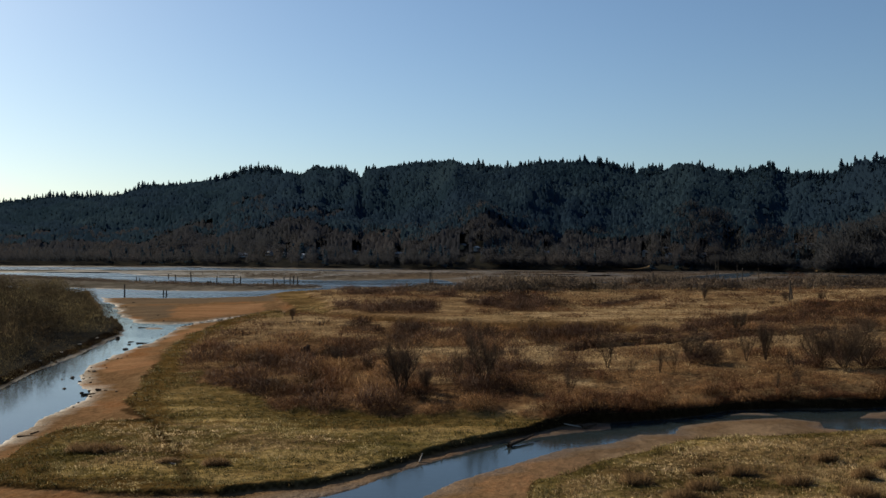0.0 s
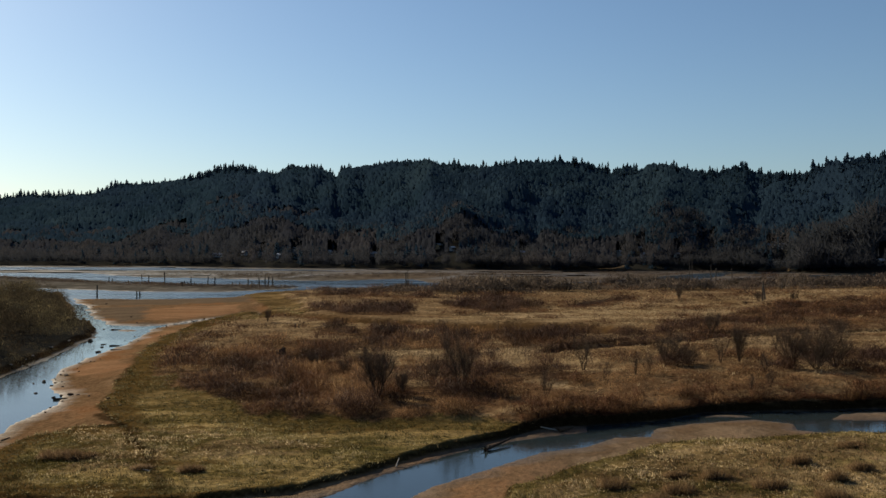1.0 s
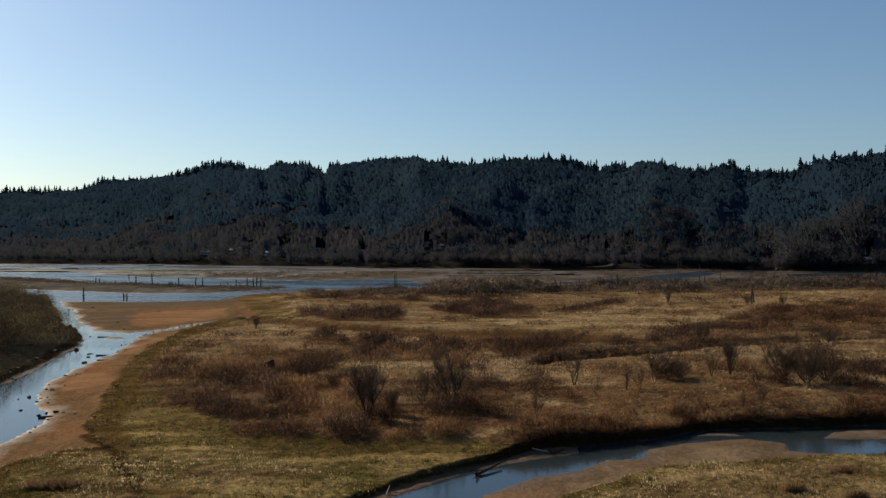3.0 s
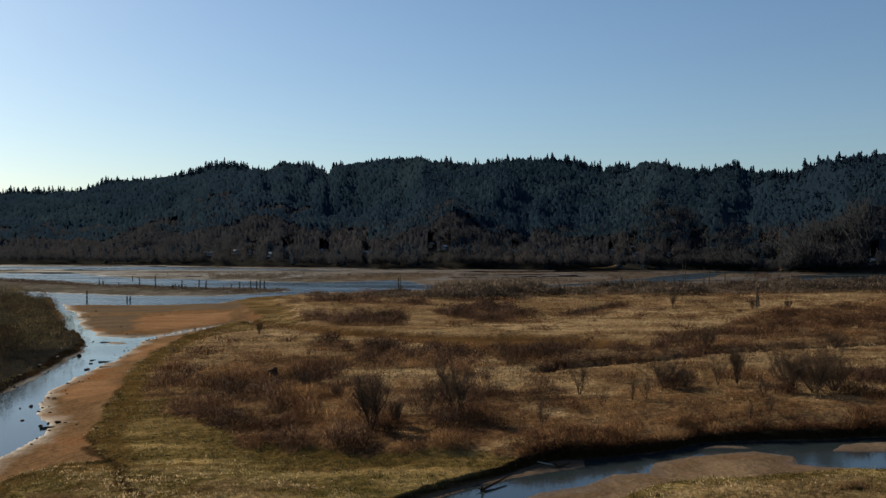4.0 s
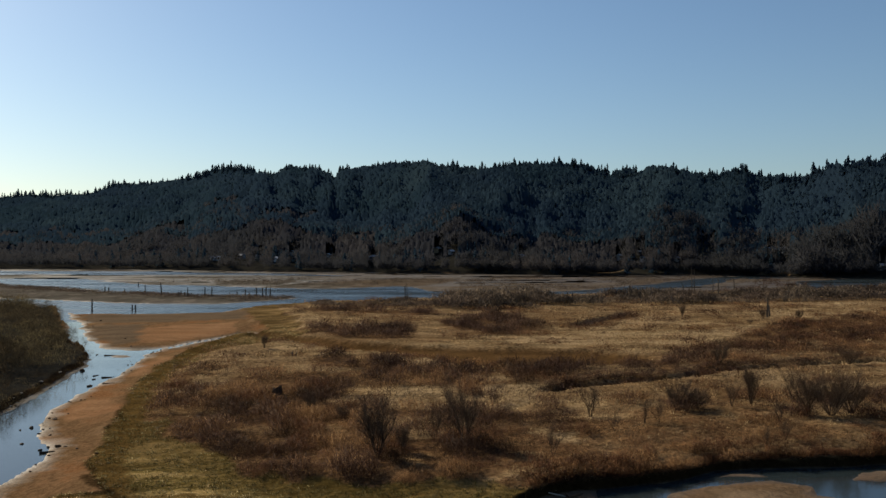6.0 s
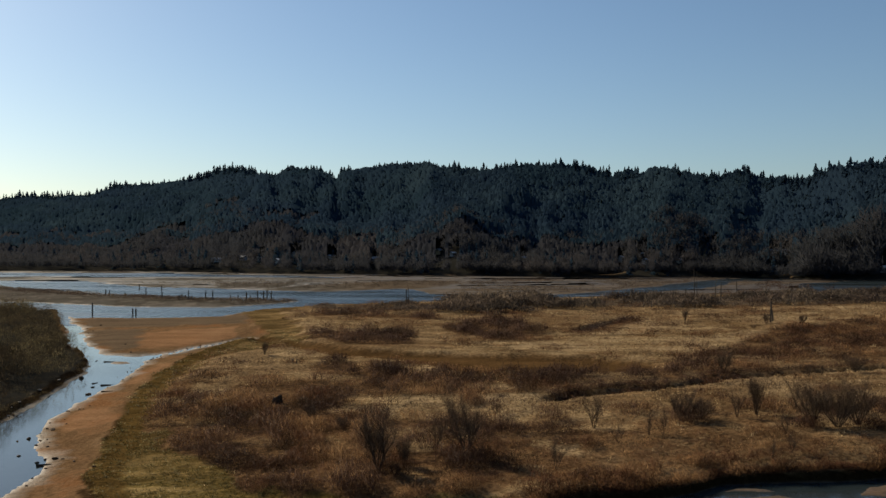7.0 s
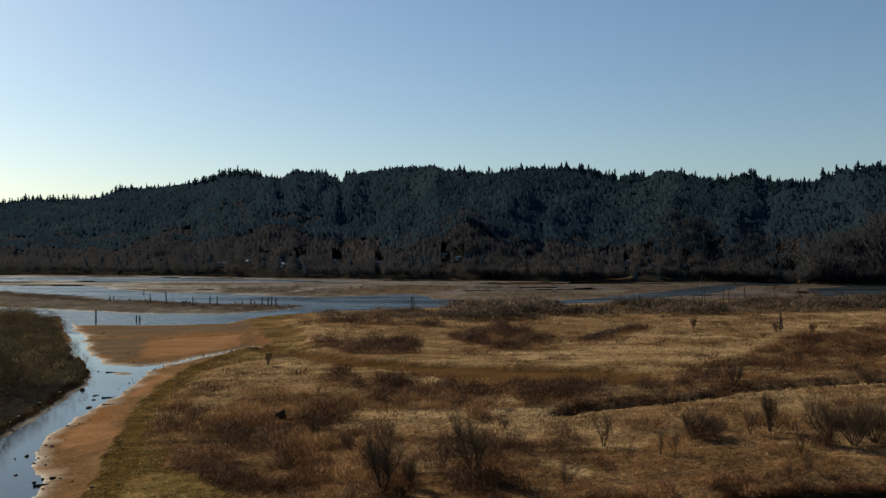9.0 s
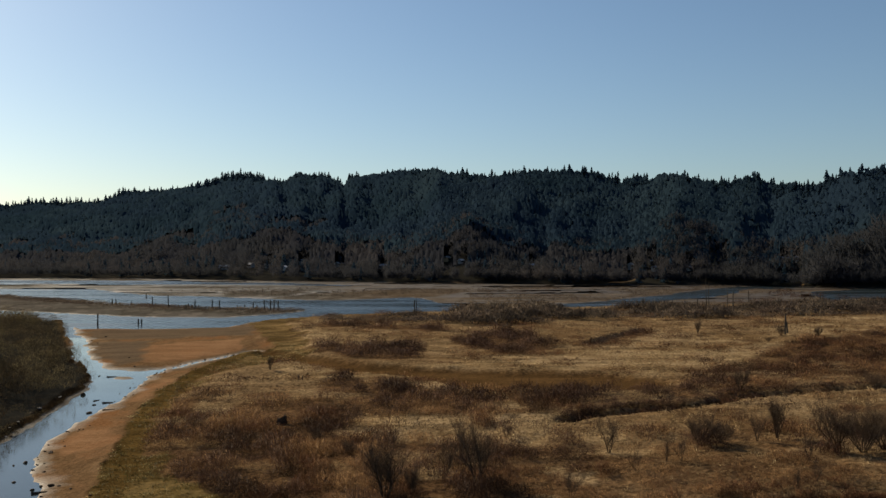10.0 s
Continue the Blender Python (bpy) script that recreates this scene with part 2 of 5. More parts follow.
def hill(x, y):
    """Height of the far hill over the flats, and how far up its slope a place lies (0 shore, 1 ridge)."""
    b, r = np.degrees(np.arctan2(x, y)), np.hypot(x, y)
    shore, ridge = np.interp(b, *SHORE), np.interp(b, *RIDGE)
    top = np.interp(b, [a for a, _ in TOPS], [h for _, h in TOPS]) - tree_top(ridge)
    s = (r - shore) / (ridge - shore)
    up = np.clip(s, 0, 1)
    prof = 0.02 * ss(up, 0, 0.1) + 0.98 * np.clip((up - 0.12) / 0.88, 0, 1) ** 0.9
    bumps = (fbm(b * 0.33 + 2, r * 0.0035, 3) - 0.5) * 0.5 * np.sin(np.pi * up) ** 0.8
    z = top * (prof + bumps)
    z = z + 3.5 * ss(r - shore, 4, 40) * (1 - ss(up, 0.2, 0.5))
    z = np.where(s > 1, np.maximum(top - (r - ridge) * 0.12, 10), z)
    fade = ss(70 - np.abs(b), 0, 15)
    return np.where(s > 0, z * fade, 0), s


def ditch_mask(x, y):
    """The silted old channel that crosses the meadow."""
    return ss(signed(x, y, OLD_DITCH), -1, 1.2)


def ditch_lip(x, y):
    return ss(1.0 - np.abs(signed(x, y, OLD_DITCH) - 0.2), 0, 0.7) * ss(20 - x, 0, 20)


def moss_mask(x, y):
    """Dark wet turf: along the edges of the lower marsh and in the trodden trails."""
    e = 3 * (fbm(x * 0.3, y * 0.3, 3) - 0.5)
    inside = signed(x + e, y + e, MARSH)
    rim = ss(3.2 * ss(-x, 8, 24) + 1.5 * ss(y, 100, 140) + 0.9 - inside, 0, 1.6) * (inside > 0) * ss(250 - y, 0, 30)
    for trail in TRAILS:
        rim = np.maximum(rim, 0.9 * ss(0.95 - line_dist(x + 0.3 * e, y + 0.3 * e, trail), 0, 0.6))
    near = signed(x + e, y + e, NEAR_MARSH)
    rim = np.maximum(rim, 0.35 * ss(1.6 - near, 0, 1.2) * (near > 0))
    pocket = ss(fbm(x * 0.12 + 7, y * 0.30, 4), 0.56, 0.64)
    return np.clip(np.maximum(np.maximum(rim, 0.35 * pocket), 0.55 * lush(x, y)), 0, 1)


def mud_patch(x, y, polys):
    e = 4 * (fbm(x * 0.2 + 3, y * 0.12, 3) - 0.5) * np.clip(y / 150, 0.7, 2)
    return ss(np.maximum.reduce([signed(x + e, y + 1.5 * e, p) for p in polys]), -1, 1.5)


def lush(x, y):
    """The greener strip of turf at the foot of the brush."""
    return ss(signed(x, y, BRUSH), -9, -4) * np.maximum(ss(x, -24, -14) * (y < 100), 0.8 * ss(y, 91, 97)) * (y < 150)


FAR_LAWNS = [(16.9, 18.0, 800, 825), (10.6, 14.1, 781, 786), (20.4, 22.2, 771, 783)]


def lawn_mask(x, y, front=0.0):
    b, r = np.degrees(np.arctan2(x, y)), np.hypot(x, y)
    out = np.zeros(np.shape(x), bool)
    for b0, b1, r0, r1 in FAR_LAWNS:
        out |= (b > b0) & (b < b1) & (r > r0 - front) & (r < r1)
    return out


def zones(x, y):
    """Height of the ground, and masks of sand, green grass, straw meadow and brush."""
    x, y = np.asarray(x, float), np.asarray(y, float)
    w = 2.2 * (fbm(x * 0.18, y * 0.18, 3) - 0.5) * np.clip(y / 90, 0.5, 4)
    sway = 34 * (fbm(x * 0.016 + 1, y * 0.03, 3) - 0.5) * ss(y, 430, 520)
    wx, wy = x + 0.5 * w + sway, y + 0.7 * w + 0.8 * sway
    marsh = np.maximum.reduce([signed(wx, wy, p) for p in (MARSH, NEAR_MARSH, LEFT_LAND)])
    river = np.minimum(signed(wx, wy, RIVER), -signed(wx, wy, SPIT))
    trib = 0.35 - line_dist(wx, wy, TRIBUTARY)
    creek = signed(wx, wy, NEAR_CREEK)
    for bar in (CREEK_BAR, CREEK_BAR_EAST):
        creek = np.minimum(creek, -signed(wx, wy, bar))
    water = np.maximum.reduce([np.minimum(signed(wx, wy, LEFT_CREEK), -signed(wx, wy, CREEK_MUD)), river, trib, creek, signed(wx, wy, FAR_CHANNEL), signed(wx, wy, TEAL)])
    dw, dm = np.maximum(-water, 0), np.maximum(-marsh, 0)
    rise = dw / (dw + dm + 0.3)
    sand = WATER + 0.04 + np.minimum(1.5 * rise, 0.07 * dw) + 0.5 * (fbm(x * 0.07 + 8, y * 0.12, 4) - 0.5) * np.clip(0.15 * dw, 0, 1)
    flats = WATER + 0.03 + 0.9 * (fbm(x * 0.012 + 5, y * 0.055, 4) - 0.5)
    sand = np.where(y > 330, np.where(dm < 25, np.maximum(flats, sand), np.maximum(flats, WATER - 0.3)), sand)
    sand = np.where(signed(wx, wy, SPIT) > 0, WATER + np.minimum(0.05 * signed(wx, wy, SPIT), 0.9) + 0.25 * (fbm(x * 0.03, y * 0.1, 3) - 0.5), sand)
    for poly in SEDGE_BARS:
        sand = np.maximum(sand, WATER + 0.3 * ss(signed(wx, wy, poly), -4, 8))
    bed = WATER - 0.05 - np.minimum(0.18 * water, 1.2)
    low = np.where(water > 0, bed, sand)
    lumps = 0.5 * (fbm(x * 0.06, y * 0.06, 3) - 0.5) + 0.42 * (fbm(x * 0.8, y * 0.8, 3) - 0.5)
    lower = np.interp(x, [-45, -20, 0, 15, 45], [-1.9, -1.4, -0.9, -0.4, 0.0]) * (1 - ss(y, 115, 200))
    lower = lower - np.interp(x, [4, 14, 30], [0, 0.5, 1.05]) * ss(113 - y, 0, 12)
    step = ss(signed(wx, wy, BRUSH), -3, 5)
    top = lumps * (0.8 + 0.2 * step) + np.where(y > 200, -1.0 * (1 - step), -1.8 + (lower + 1.8) * step)
    top = np.where(signed(x, y, NEAR_MARSH) > 0, lumps * 0.7 - 1.5, np.where(signed(x, y, LEFT_LAND) > 0, lumps - 1.6 + 1.2 * ss(signed(x, y, LEFT_LAND), 0, 12), top))
    for cut, width, deep in ((GULLY, 2.3, 1.25), (GULLY_FAR, 3.4, 1.3)):
        top = top - deep * ss(width - line_dist(wx, wy, cut), 0, 0.6 * width)
    top = top - 1.0 * ditch_mask(wx, wy)
    m = ss(marsh, -0.2, 0.3)
    z = low + (top - low) * m
    h, s = hill(x, y)
    z = np.where(s > 0, np.maximum(z, WATER + 0.3) + h, z)
    # masks
    e = 5 * (fbm(x * 0.22, y * 0.12, 3) - 0.5) * np.clip(y / 110, 0.6, 3)
    brush = ss(signed(x + e, y + e, BRUSH), -0.6, 0.8) * m
    tan = np.zeros_like(z)
    for poly in TANS:
        tan = np.maximum(tan, ss(signed(x + 1.2 * e, y + 1.2 * e, poly), -1.5, 1.5))
    tan = np.maximum(tan, 0.7 * ss(fbm(x * 0.06 + 3, y * 0.13, 4), 0.56, 0.66) * ss(y, 100, 130))
    band = np.zeros_like(z)
    for poly in BANDS:
        band = np.maximum(band, ss(signed(x + 0.8 * e, y + 0.8 * e, poly), -1.5, 2.0))
    tan = np.maximum(tan, 0.6 * ss(y, 165, 180)) * (1 - band)
    for poly in STRAW_STRIPS:
        tan = np.maximum(tan, ss(signed(x + 0.6 * e, y + 0.6 * e, poly), -1, 1))
    pocket = ss(fbm(x * 0.17 + 5, y * 0.17, 3), 0.60, 0.67) * ss(175 - y, 0, 10) * ss(x - 0.22 * y, -45, -15)
    tan = np.maximum(tan, 0.85 * pocket * (1 - band))
    tan = np.where(signed(x, y, LEFT_LAND) > 0, 0, tan) * brush * (1 - 0.4 * ss(x - 0.1 * y, 8, 20) * ss(y, 178, 165))
    green = m * (1 - brush) * (signed(x, y, LEFT_LAND) < 0) * (1 - 0.6 * ss(y - 0.4 * x, 100, 150))
    pale = ss(signed(x + e, y + e, STRAW_TURF), -1, 1.5) * (0.25 + 0.75 * ss(fbm(x * 0.35, y * 0.7, 3), 0.38, 0.55)) * m
    tan = np.where(brush < 0.5, np.maximum(0.06 * m, 0.8 * pale), tan)
    green = green * (1 - 0.5 * pale)
    golden = ss(signed(x + e, y + e, NEAR_MARSH), 0.5, 3) * (0.35 + 0.65 * ss(fbm(x * 0.2, y * 0.4, 3), 0.35, 0.55))
    green, tan = green * (1 - 0.6 * golden), np.maximum(tan, 0.75 * golden)
    east = ss(x - 0.2 * y, -22, 6) * ss(y, 230, 190) * (1 - 0.7 * ss(119 - y, 0, 8))
    tan = np.maximum(tan, 0.75 * east * brush * ss(fbm(x * 0.19, y * 0.19, 3), 0.38, 0.58))
    far = ss(y, 420, 470) * (signed(x, y, SPIT) < 0) * ss(x + 0.2 * y, 40, 90)
    # dark bank soil, with the shade of the bank face put into its colour
    peat_shade = ss(0.26 + 0.2 * ss(x, 2, 10) - np.abs(marsh - 0.02), 0, 0.25) * (y < 130) * (x > -34 + 0.0 * y)
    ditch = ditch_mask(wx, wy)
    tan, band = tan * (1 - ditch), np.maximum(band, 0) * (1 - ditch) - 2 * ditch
    # near-black along the gully paints the shade of its bank
    peat_shade = np.maximum(peat_shade, ss(2.0 - line_dist(wx, wy, GULLY), 0, 0.6))
    peat_shade = np.maximum(peat_shade, 0.55 * ditch_lip(wx, wy))
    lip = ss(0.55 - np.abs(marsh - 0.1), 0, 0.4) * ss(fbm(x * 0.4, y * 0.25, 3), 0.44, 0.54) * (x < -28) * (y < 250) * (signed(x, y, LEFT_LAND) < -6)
    peat_shade = np.maximum(peat_shade, 0.75 * lip)
    peat_shade = np.maximum(peat_shade, 0.75 * ss(0.75 - line_dist(wx, wy, TRAIL), 0, 0.4))
    # dark strip painted for the shadow under the left thicket, at the waterline
    peat_shade = np.maximum(peat_shade, 0.8 * ss(1.6 - np.abs(signed(wx, wy, LEFT_LAND) + 0.5), 0, 0.9) * (y < 260))
    return z, np.clip(1 - m, 0, 1) * (s < 0) * (1 - 0.35 * far) * (1 - peat_shade), green, tan, brush, s, peat_shade, band

# ---- materials ----
def nodes_of(name):
    m = bpy.data.materials.new(name)
    m.use_nodes = True
    n, l = m.node_tree.nodes, m.node_tree.links
    return m, n, l, n["Principled BSDF"]


def noise_node(n, l, scale, detail=4, vec=None, rough=0.6):
    t = n.new("ShaderNodeTexNoise")
    t.inputs["Scale"].default_value, t.inputs["Detail"].default_value, t.inputs["Roughness"].default_value = scale, detail, rough
    if vec is not None:
        l.new(vec, t.inputs["Vector"])
    return t.outputs["Fac"]


def ramp(n, l, fac, stops):
    r = n.new("ShaderNodeValToRGB")
    els = r.color_ramp.elements
    while len(els) < len(stops):
        els.new(0.5)
    for e, (p, c) in zip(els, stops):
        e.position, e.color = p, (*c, 1)
    l.new(fac, r.inputs["Fac"])
    return r.outputs["Color"]


def mix(n, l, fac, a, b, mode="MIX"):
    k = n.new("ShaderNodeMix")
    k.data_type, k.blend_type = "RGBA", mode
    for socket, v in ((k.inputs[0], fac), (k.inputs[6], a), (k.inputs[7], b)):
        if isinstance(v, (int, float)):
            socket.default_value = v
        elif isinstance(v, tuple):
            socket.default_value = (*v, 1)
        else:
            l.new(v, socket)
    return k.outputs[2]


def bump(n, l, p, height, strength, distance):
    b = n.new("ShaderNodeBump")
    b.inputs["Strength"].default_value, b.inputs["Distance"].default_value = strength, distance
    l.new(height, b.inputs["Height"])
    l.new(b.outputs[0], p.inputs["Normal"])


def position(n, l, scale=(1, 1, 1)):
    g = n.new("ShaderNodeNewGeometry")
    if scale == (1, 1, 1):
        return g.outputs["Position"]
    v = n.new("ShaderNodeVectorMath")
    v.operation = "MULTIPLY"
    v.inputs[1].default_value = scale
    l.new(g.outputs["Position"], v.inputs[0])
    return v.outputs[0]


def plain(name, stops, scale=2.0, rough=0.85, relief=0.4, depth=0.02, metal=0.0):
    """A grained surface: a ramp over noise at two scales, with fine relief."""
    m, n, l, p = nodes_of(name)
    tc = n.new("ShaderNodeTexCoord").outputs["Object"]
    a, b = noise_node(n, l, scale, 5, tc), noise_node(n, l, scale * 9, 3, tc)
    l.new(mix(n, l, 0.35, ramp(n, l, a, stops), ramp(n, l, b, stops)), p.inputs["Base Color"])
    p.inputs["Roughness"].default_value, p.inputs["Metallic"].default_value = rough, metal
    p.inputs["Specular IOR Level"].default_value = 0.1 if rough > 0.5 else 0.5
    bump(n, l, p, b, relief, depth)
    return m


def foliage(name, stops, patch, through=0.25, rough=0.7, big=0.03, grain=0.3):
    """Blades, twigs or needles: each plant has its own tone, each piece strays from it a little, and patches of ground differ."""
    m, n, l, p = nodes_of(name)
    g = n.new("ShaderNodeNewGeometry")
    own = n.new("ShaderNodeAttribute")
    own.attribute_name = "tone"
    stray = n.new("ShaderNodeMapRange")
    stray.inputs[3].default_value, stray.inputs[4].default_value = -grain, grain
    l.new(g.outputs["Random Per Island"], stray.inputs[0])
    both = n.new("ShaderNodeMath")
    l.new(own.outputs["Fac"], both.inputs[0])
    l.new(stray.outputs[0], both.inputs[1])
    spot = noise_node(n, l, big, 3, g.outputs["Position"])
    col = mix(n, l, ramp(n, l, spot, [(0.42, (0, 0, 0)), (0.62, (0.65, 0.65, 0.65))]), ramp(n, l, both.outputs[0], stops), patch)
    l.new(col, p.inputs["Base Color"])
    p.inputs["Roughness"].default_value, p.inputs["Specular IOR Level"].default_value = rough, 0.05 if rough < 0.9 else 0.0
    if through:
        t = n.new("ShaderNodeBsdfTranslucent")
        l.new(col, t.inputs["Color"])
        k = n.new("ShaderNodeMixShader")
        k.inputs[0].default_value = through
        l.new(p.outputs[0], k.inputs[1])
        l.new(t.outputs[0], k.inputs[2])
        l.new(k.outputs[0], n["Material Output"].inputs["Surface"])
    return m


def ground_material():
    m, n, l, p = nodes_of("marsh_ground")
    pos, flat = position(n, l), position(n, l, (0.35, 1, 1))
    zone = n.new("ShaderNodeVertexColor")
    zone.layer_name = "zone"
    sep = n.new("ShaderNodeSeparateColor")
    l.new(zone.outputs["Color"], sep.inputs[0])
    sand, green, tan = sep.outputs
    n1, n2, n3 = noise_node(n, l, 0.22, 5, flat), noise_node(n, l, 1.7, 5, pos), noise_node(n, l, 0.03, 4, pos)
    soil = mix(n, l, 0.5, ramp(n, l, n1, [(0.38, (0.024, 0.014, 0.007)), (0.62, (0.123, 0.071, 0.035))]),
               ramp(n, l, n2, [(0.38, (0.017, 0.011, 0.006)), (0.62, (0.192, 0.116, 0.059))]))
    straw = mix(n, l, 0.45, ramp(n, l, n1, [(0.36, (0.050, 0.032, 0.016)), (0.64, (0.263, 0.180, 0.095))]),
                ramp(n, l, n2, [(0.38, (0.040, 0.026, 0.013)), (0.62, (0.373, 0.275, 0.156))]))
    turf = mix(n, l, 0.5, ramp(n, l, n1, [(0.38, (0.037, 0.028, 0.009)), (0.5, (0.102, 0.076, 0.026)), (0.60, (0.282, 0.203, 0.090))]),
               ramp(n, l, noise_node(n, l, 2.2, 5, position(n, l, (0.6, 1, 1)), 0.75), [(0.38, (0.026, 0.019, 0.006)), (0.52, (0.096, 0.074, 0.024)), (0.63, (0.282, 0.209, 0.096))]))
    n4 = noise_node(n, l, 0.11, 6, position(n, l, (1.0, 0.5, 1)), 0.68)
    n5 = noise_node(n, l, 0.055, 4, position(n, l, (0.7, 1, 1)))
    straw = mix(n, l, 1.0, straw, ramp(n, l, n5, [(0.38, (0.66, 0.60, 0.55)), (0.5, (1.0, 1.0, 1.0)), (0.6, (1.25, 1.27, 1.32))]), "MULTIPLY")
    turf = mix(n, l, 1.0, turf, ramp(n, l, n5, [(0.40, (0.473, 0.516, 0.430)), (0.5, (0.95, 0.95, 0.95)), (0.6, (1.35, 1.3, 1.3))]), "MULTIPLY")
    mud = mix(n, l, 0.42, ramp(n, l, n4, [(0.38, (0.165, 0.075, 0.031)), (0.45, (0.152, 0.086, 0.044)), (0.51, (0.086, 0.052, 0.026)), (0.57, (0.133, 0.081, 0.041)), (0.63, (0.191, 0.122, 0.067))]),
              ramp(n, l, noise_node(n, l, 2.4, 6, position(n, l, (1, 0.6, 1)), 0.8), [(0.40, (0.057, 0.035, 0.018)), (0.60, (0.194, 0.117, 0.063))]))
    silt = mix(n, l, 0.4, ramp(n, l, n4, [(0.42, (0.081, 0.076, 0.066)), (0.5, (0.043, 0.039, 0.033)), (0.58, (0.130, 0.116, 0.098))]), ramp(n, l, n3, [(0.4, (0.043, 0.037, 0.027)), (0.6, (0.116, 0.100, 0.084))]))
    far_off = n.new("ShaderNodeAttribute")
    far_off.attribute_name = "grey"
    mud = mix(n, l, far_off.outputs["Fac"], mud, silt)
    col = mix(n, l, tan, soil, straw)
    col = mix(n, l, green, col, turf)
    col = mix(n, l, sand, col, mud)
    for name, dark, light in (("moss", (0.033, 0.021, 0.007), (0.107, 0.067, 0.023)), ("ditch", (0.042, 0.024, 0.010), (0.096, 0.055, 0.023)), ("grey_mud", (0.061, 0.046, 0.031), (0.123, 0.092, 0.064)), ("rust_mud", (0.139, 0.071, 0.033), (0.271, 0.156, 0.086)), ("rim", (0.213, 0.172, 0.139), (0.492, 0.435, 0.377))):
        spot = n.new("ShaderNodeAttribute")
        spot.attribute_name = name
        col = mix(n, l, spot.outputs["Fac"], col, mix(n, l, 0.5, ramp(n, l, n2, [(0.36, dark), (0.64, light)]), ramp(n, l, n1, [(0.38, dark), (0.62, light)])))
    # dark litter colour; under the left thicket it also paints the overhang's shade
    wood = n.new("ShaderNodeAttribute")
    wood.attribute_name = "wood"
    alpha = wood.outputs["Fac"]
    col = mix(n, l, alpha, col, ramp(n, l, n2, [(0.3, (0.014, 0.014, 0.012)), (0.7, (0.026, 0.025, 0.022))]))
    # near-black colour for bare soil and for painted bank shade
    peat_shade = n.new("ShaderNodeAttribute")
    peat_shade.attribute_name = "peat_shade"
    col = mix(n, l, peat_shade.outputs["Fac"], col, ramp(n, l, n2, [(0.3, (0.008, 0.005, 0.002)), (0.7, (0.025, 0.015, 0.007))]))
    # wet ground close to the water line
    sx = n.new("ShaderNodeSeparateXYZ")
    l.new(pos, sx.inputs[0])
    wet = n.new("ShaderNodeMapRange")
    wet.inputs[1].default_value, wet.inputs[2].default_value = WATER + 0.46, WATER + 0.27
    wobble = n.new("ShaderNodeMath")
    wobble.operation = "MULTIPLY_ADD"
    wobble.inputs[1].default_value = 0.5
    l.new(n1, wobble.inputs[0])
    l.new(sx.outputs[2], wobble.inputs[2])
    l.new(wobble.outputs[0], wet.inputs[0])
    col = mix(n, l, wet.outputs[0], col, mix(n, l, 1.0, col, (0.60, 0.62, 0.66), "MULTIPLY"))
    l.new(col, p.inputs["Base Color"])
    r = n.new("ShaderNodeMapRange")
    r.inputs[3].default_value, r.inputs[4].default_value = 0.92, 0.62
    l.new(wet.outputs[0], r.inputs[0])
    l.new(r.outputs[0], p.inputs["Roughness"])
    shine = n.new("ShaderNodeMapRange")
    shine.inputs[3].default_value, shine.inputs[4].default_value = 0.0, 0.18
    l.new(wet.outputs[0], shine.inputs[0])
    l.new(shine.outputs[0], p.inputs["Specular IOR Level"])
    bump(n, l, p, n2, 0.8, 0.25)
    return m


def water_material(name, rough, ripple, scale):
    m, n, l, p = nodes_of(name)
    p.inputs["Base Color"].default_value = (0.018, 0.026, 0.030, 1)
    p.inputs["IOR"].default_value = 1.333
    a = noise_node(n, l, scale, 4, position(n, l, (0.6, 1.6, 1)))
    gust = noise_node(n, l, 0.02, 3, position(n, l, (0.5, 1.8, 1)))
    r = n.new("ShaderNodeMapRange")
    r.inputs[1].default_value, r.inputs[2].default_value = 0.35, 0.65
    r.inputs[3].default_value, r.inputs[4].default_value = 0.6 * rough, 1.4 * rough
    l.new(gust, r.inputs[0])
    l.new(r.outputs[0], p.inputs["Roughness"])
    bump(n, l, p, a, 1.0, ripple)
    return m


M_WATER, M_CREEK = water_material("river_water", 0.22, 0.06, 0.6), water_material("creek_water", 0.09, 0.006, 1.2)
M_GROUND = ground_material()
M_BRUSH = foliage("brown_brush", [(0, (0.024, 0.015, 0.010)), (0.4, (0.058, 0.032, 0.018)), (0.75, (0.146, 0.076, 0.035)), (1, (0.303, 0.181, 0.089))], (0.084, 0.036, 0.021), 0.3, big=0.12, grain=0.14)
M_DARKBRUSH = foliage("dark_brush", [(0, (0.022, 0.013, 0.010)), (0.6, (0.051, 0.029, 0.021)), (1, (0.113, 0.065, 0.041))], (0.050, 0.027, 0.021), 0.25, big=0.10, grain=0.14)
M_STRAW = foliage("dry_grass", [(0, (0.089, 0.055, 0.028)), (0.5, (0.242, 0.165, 0.083)), (1, (0.591, 0.462, 0.277))], (0.152, 0.090, 0.044), 0.2, big=0.10, grain=0.35)
M_TURF = foliage("marsh_grass", [(0, (0.024, 0.022, 0.007)), (0.5, (0.100, 0.084, 0.028)), (1, (0.42, 0.34, 0.18))], (0.058, 0.051, 0.016), 0.2, big=0.08, grain=0.3)
M_WILLOW = foliage("olive_thicket", [(0, (0.018, 0.015, 0.011)), (0.5, (0.062, 0.050, 0.031)), (1, (0.155, 0.128, 0.070))], (0.054, 0.041, 0.028), 0.25, rough=0.95, big=0.05, grain=0.1)
M_GREYBRUSH = foliage("grey_brush", [(0, (0.043, 0.036, 0.031)), (0.6, (0.092, 0.075, 0.061)), (1, (0.176, 0.143, 0.110))], (0.085, 0.062, 0.052), 0.25, rough=0.95, grain=0.2)
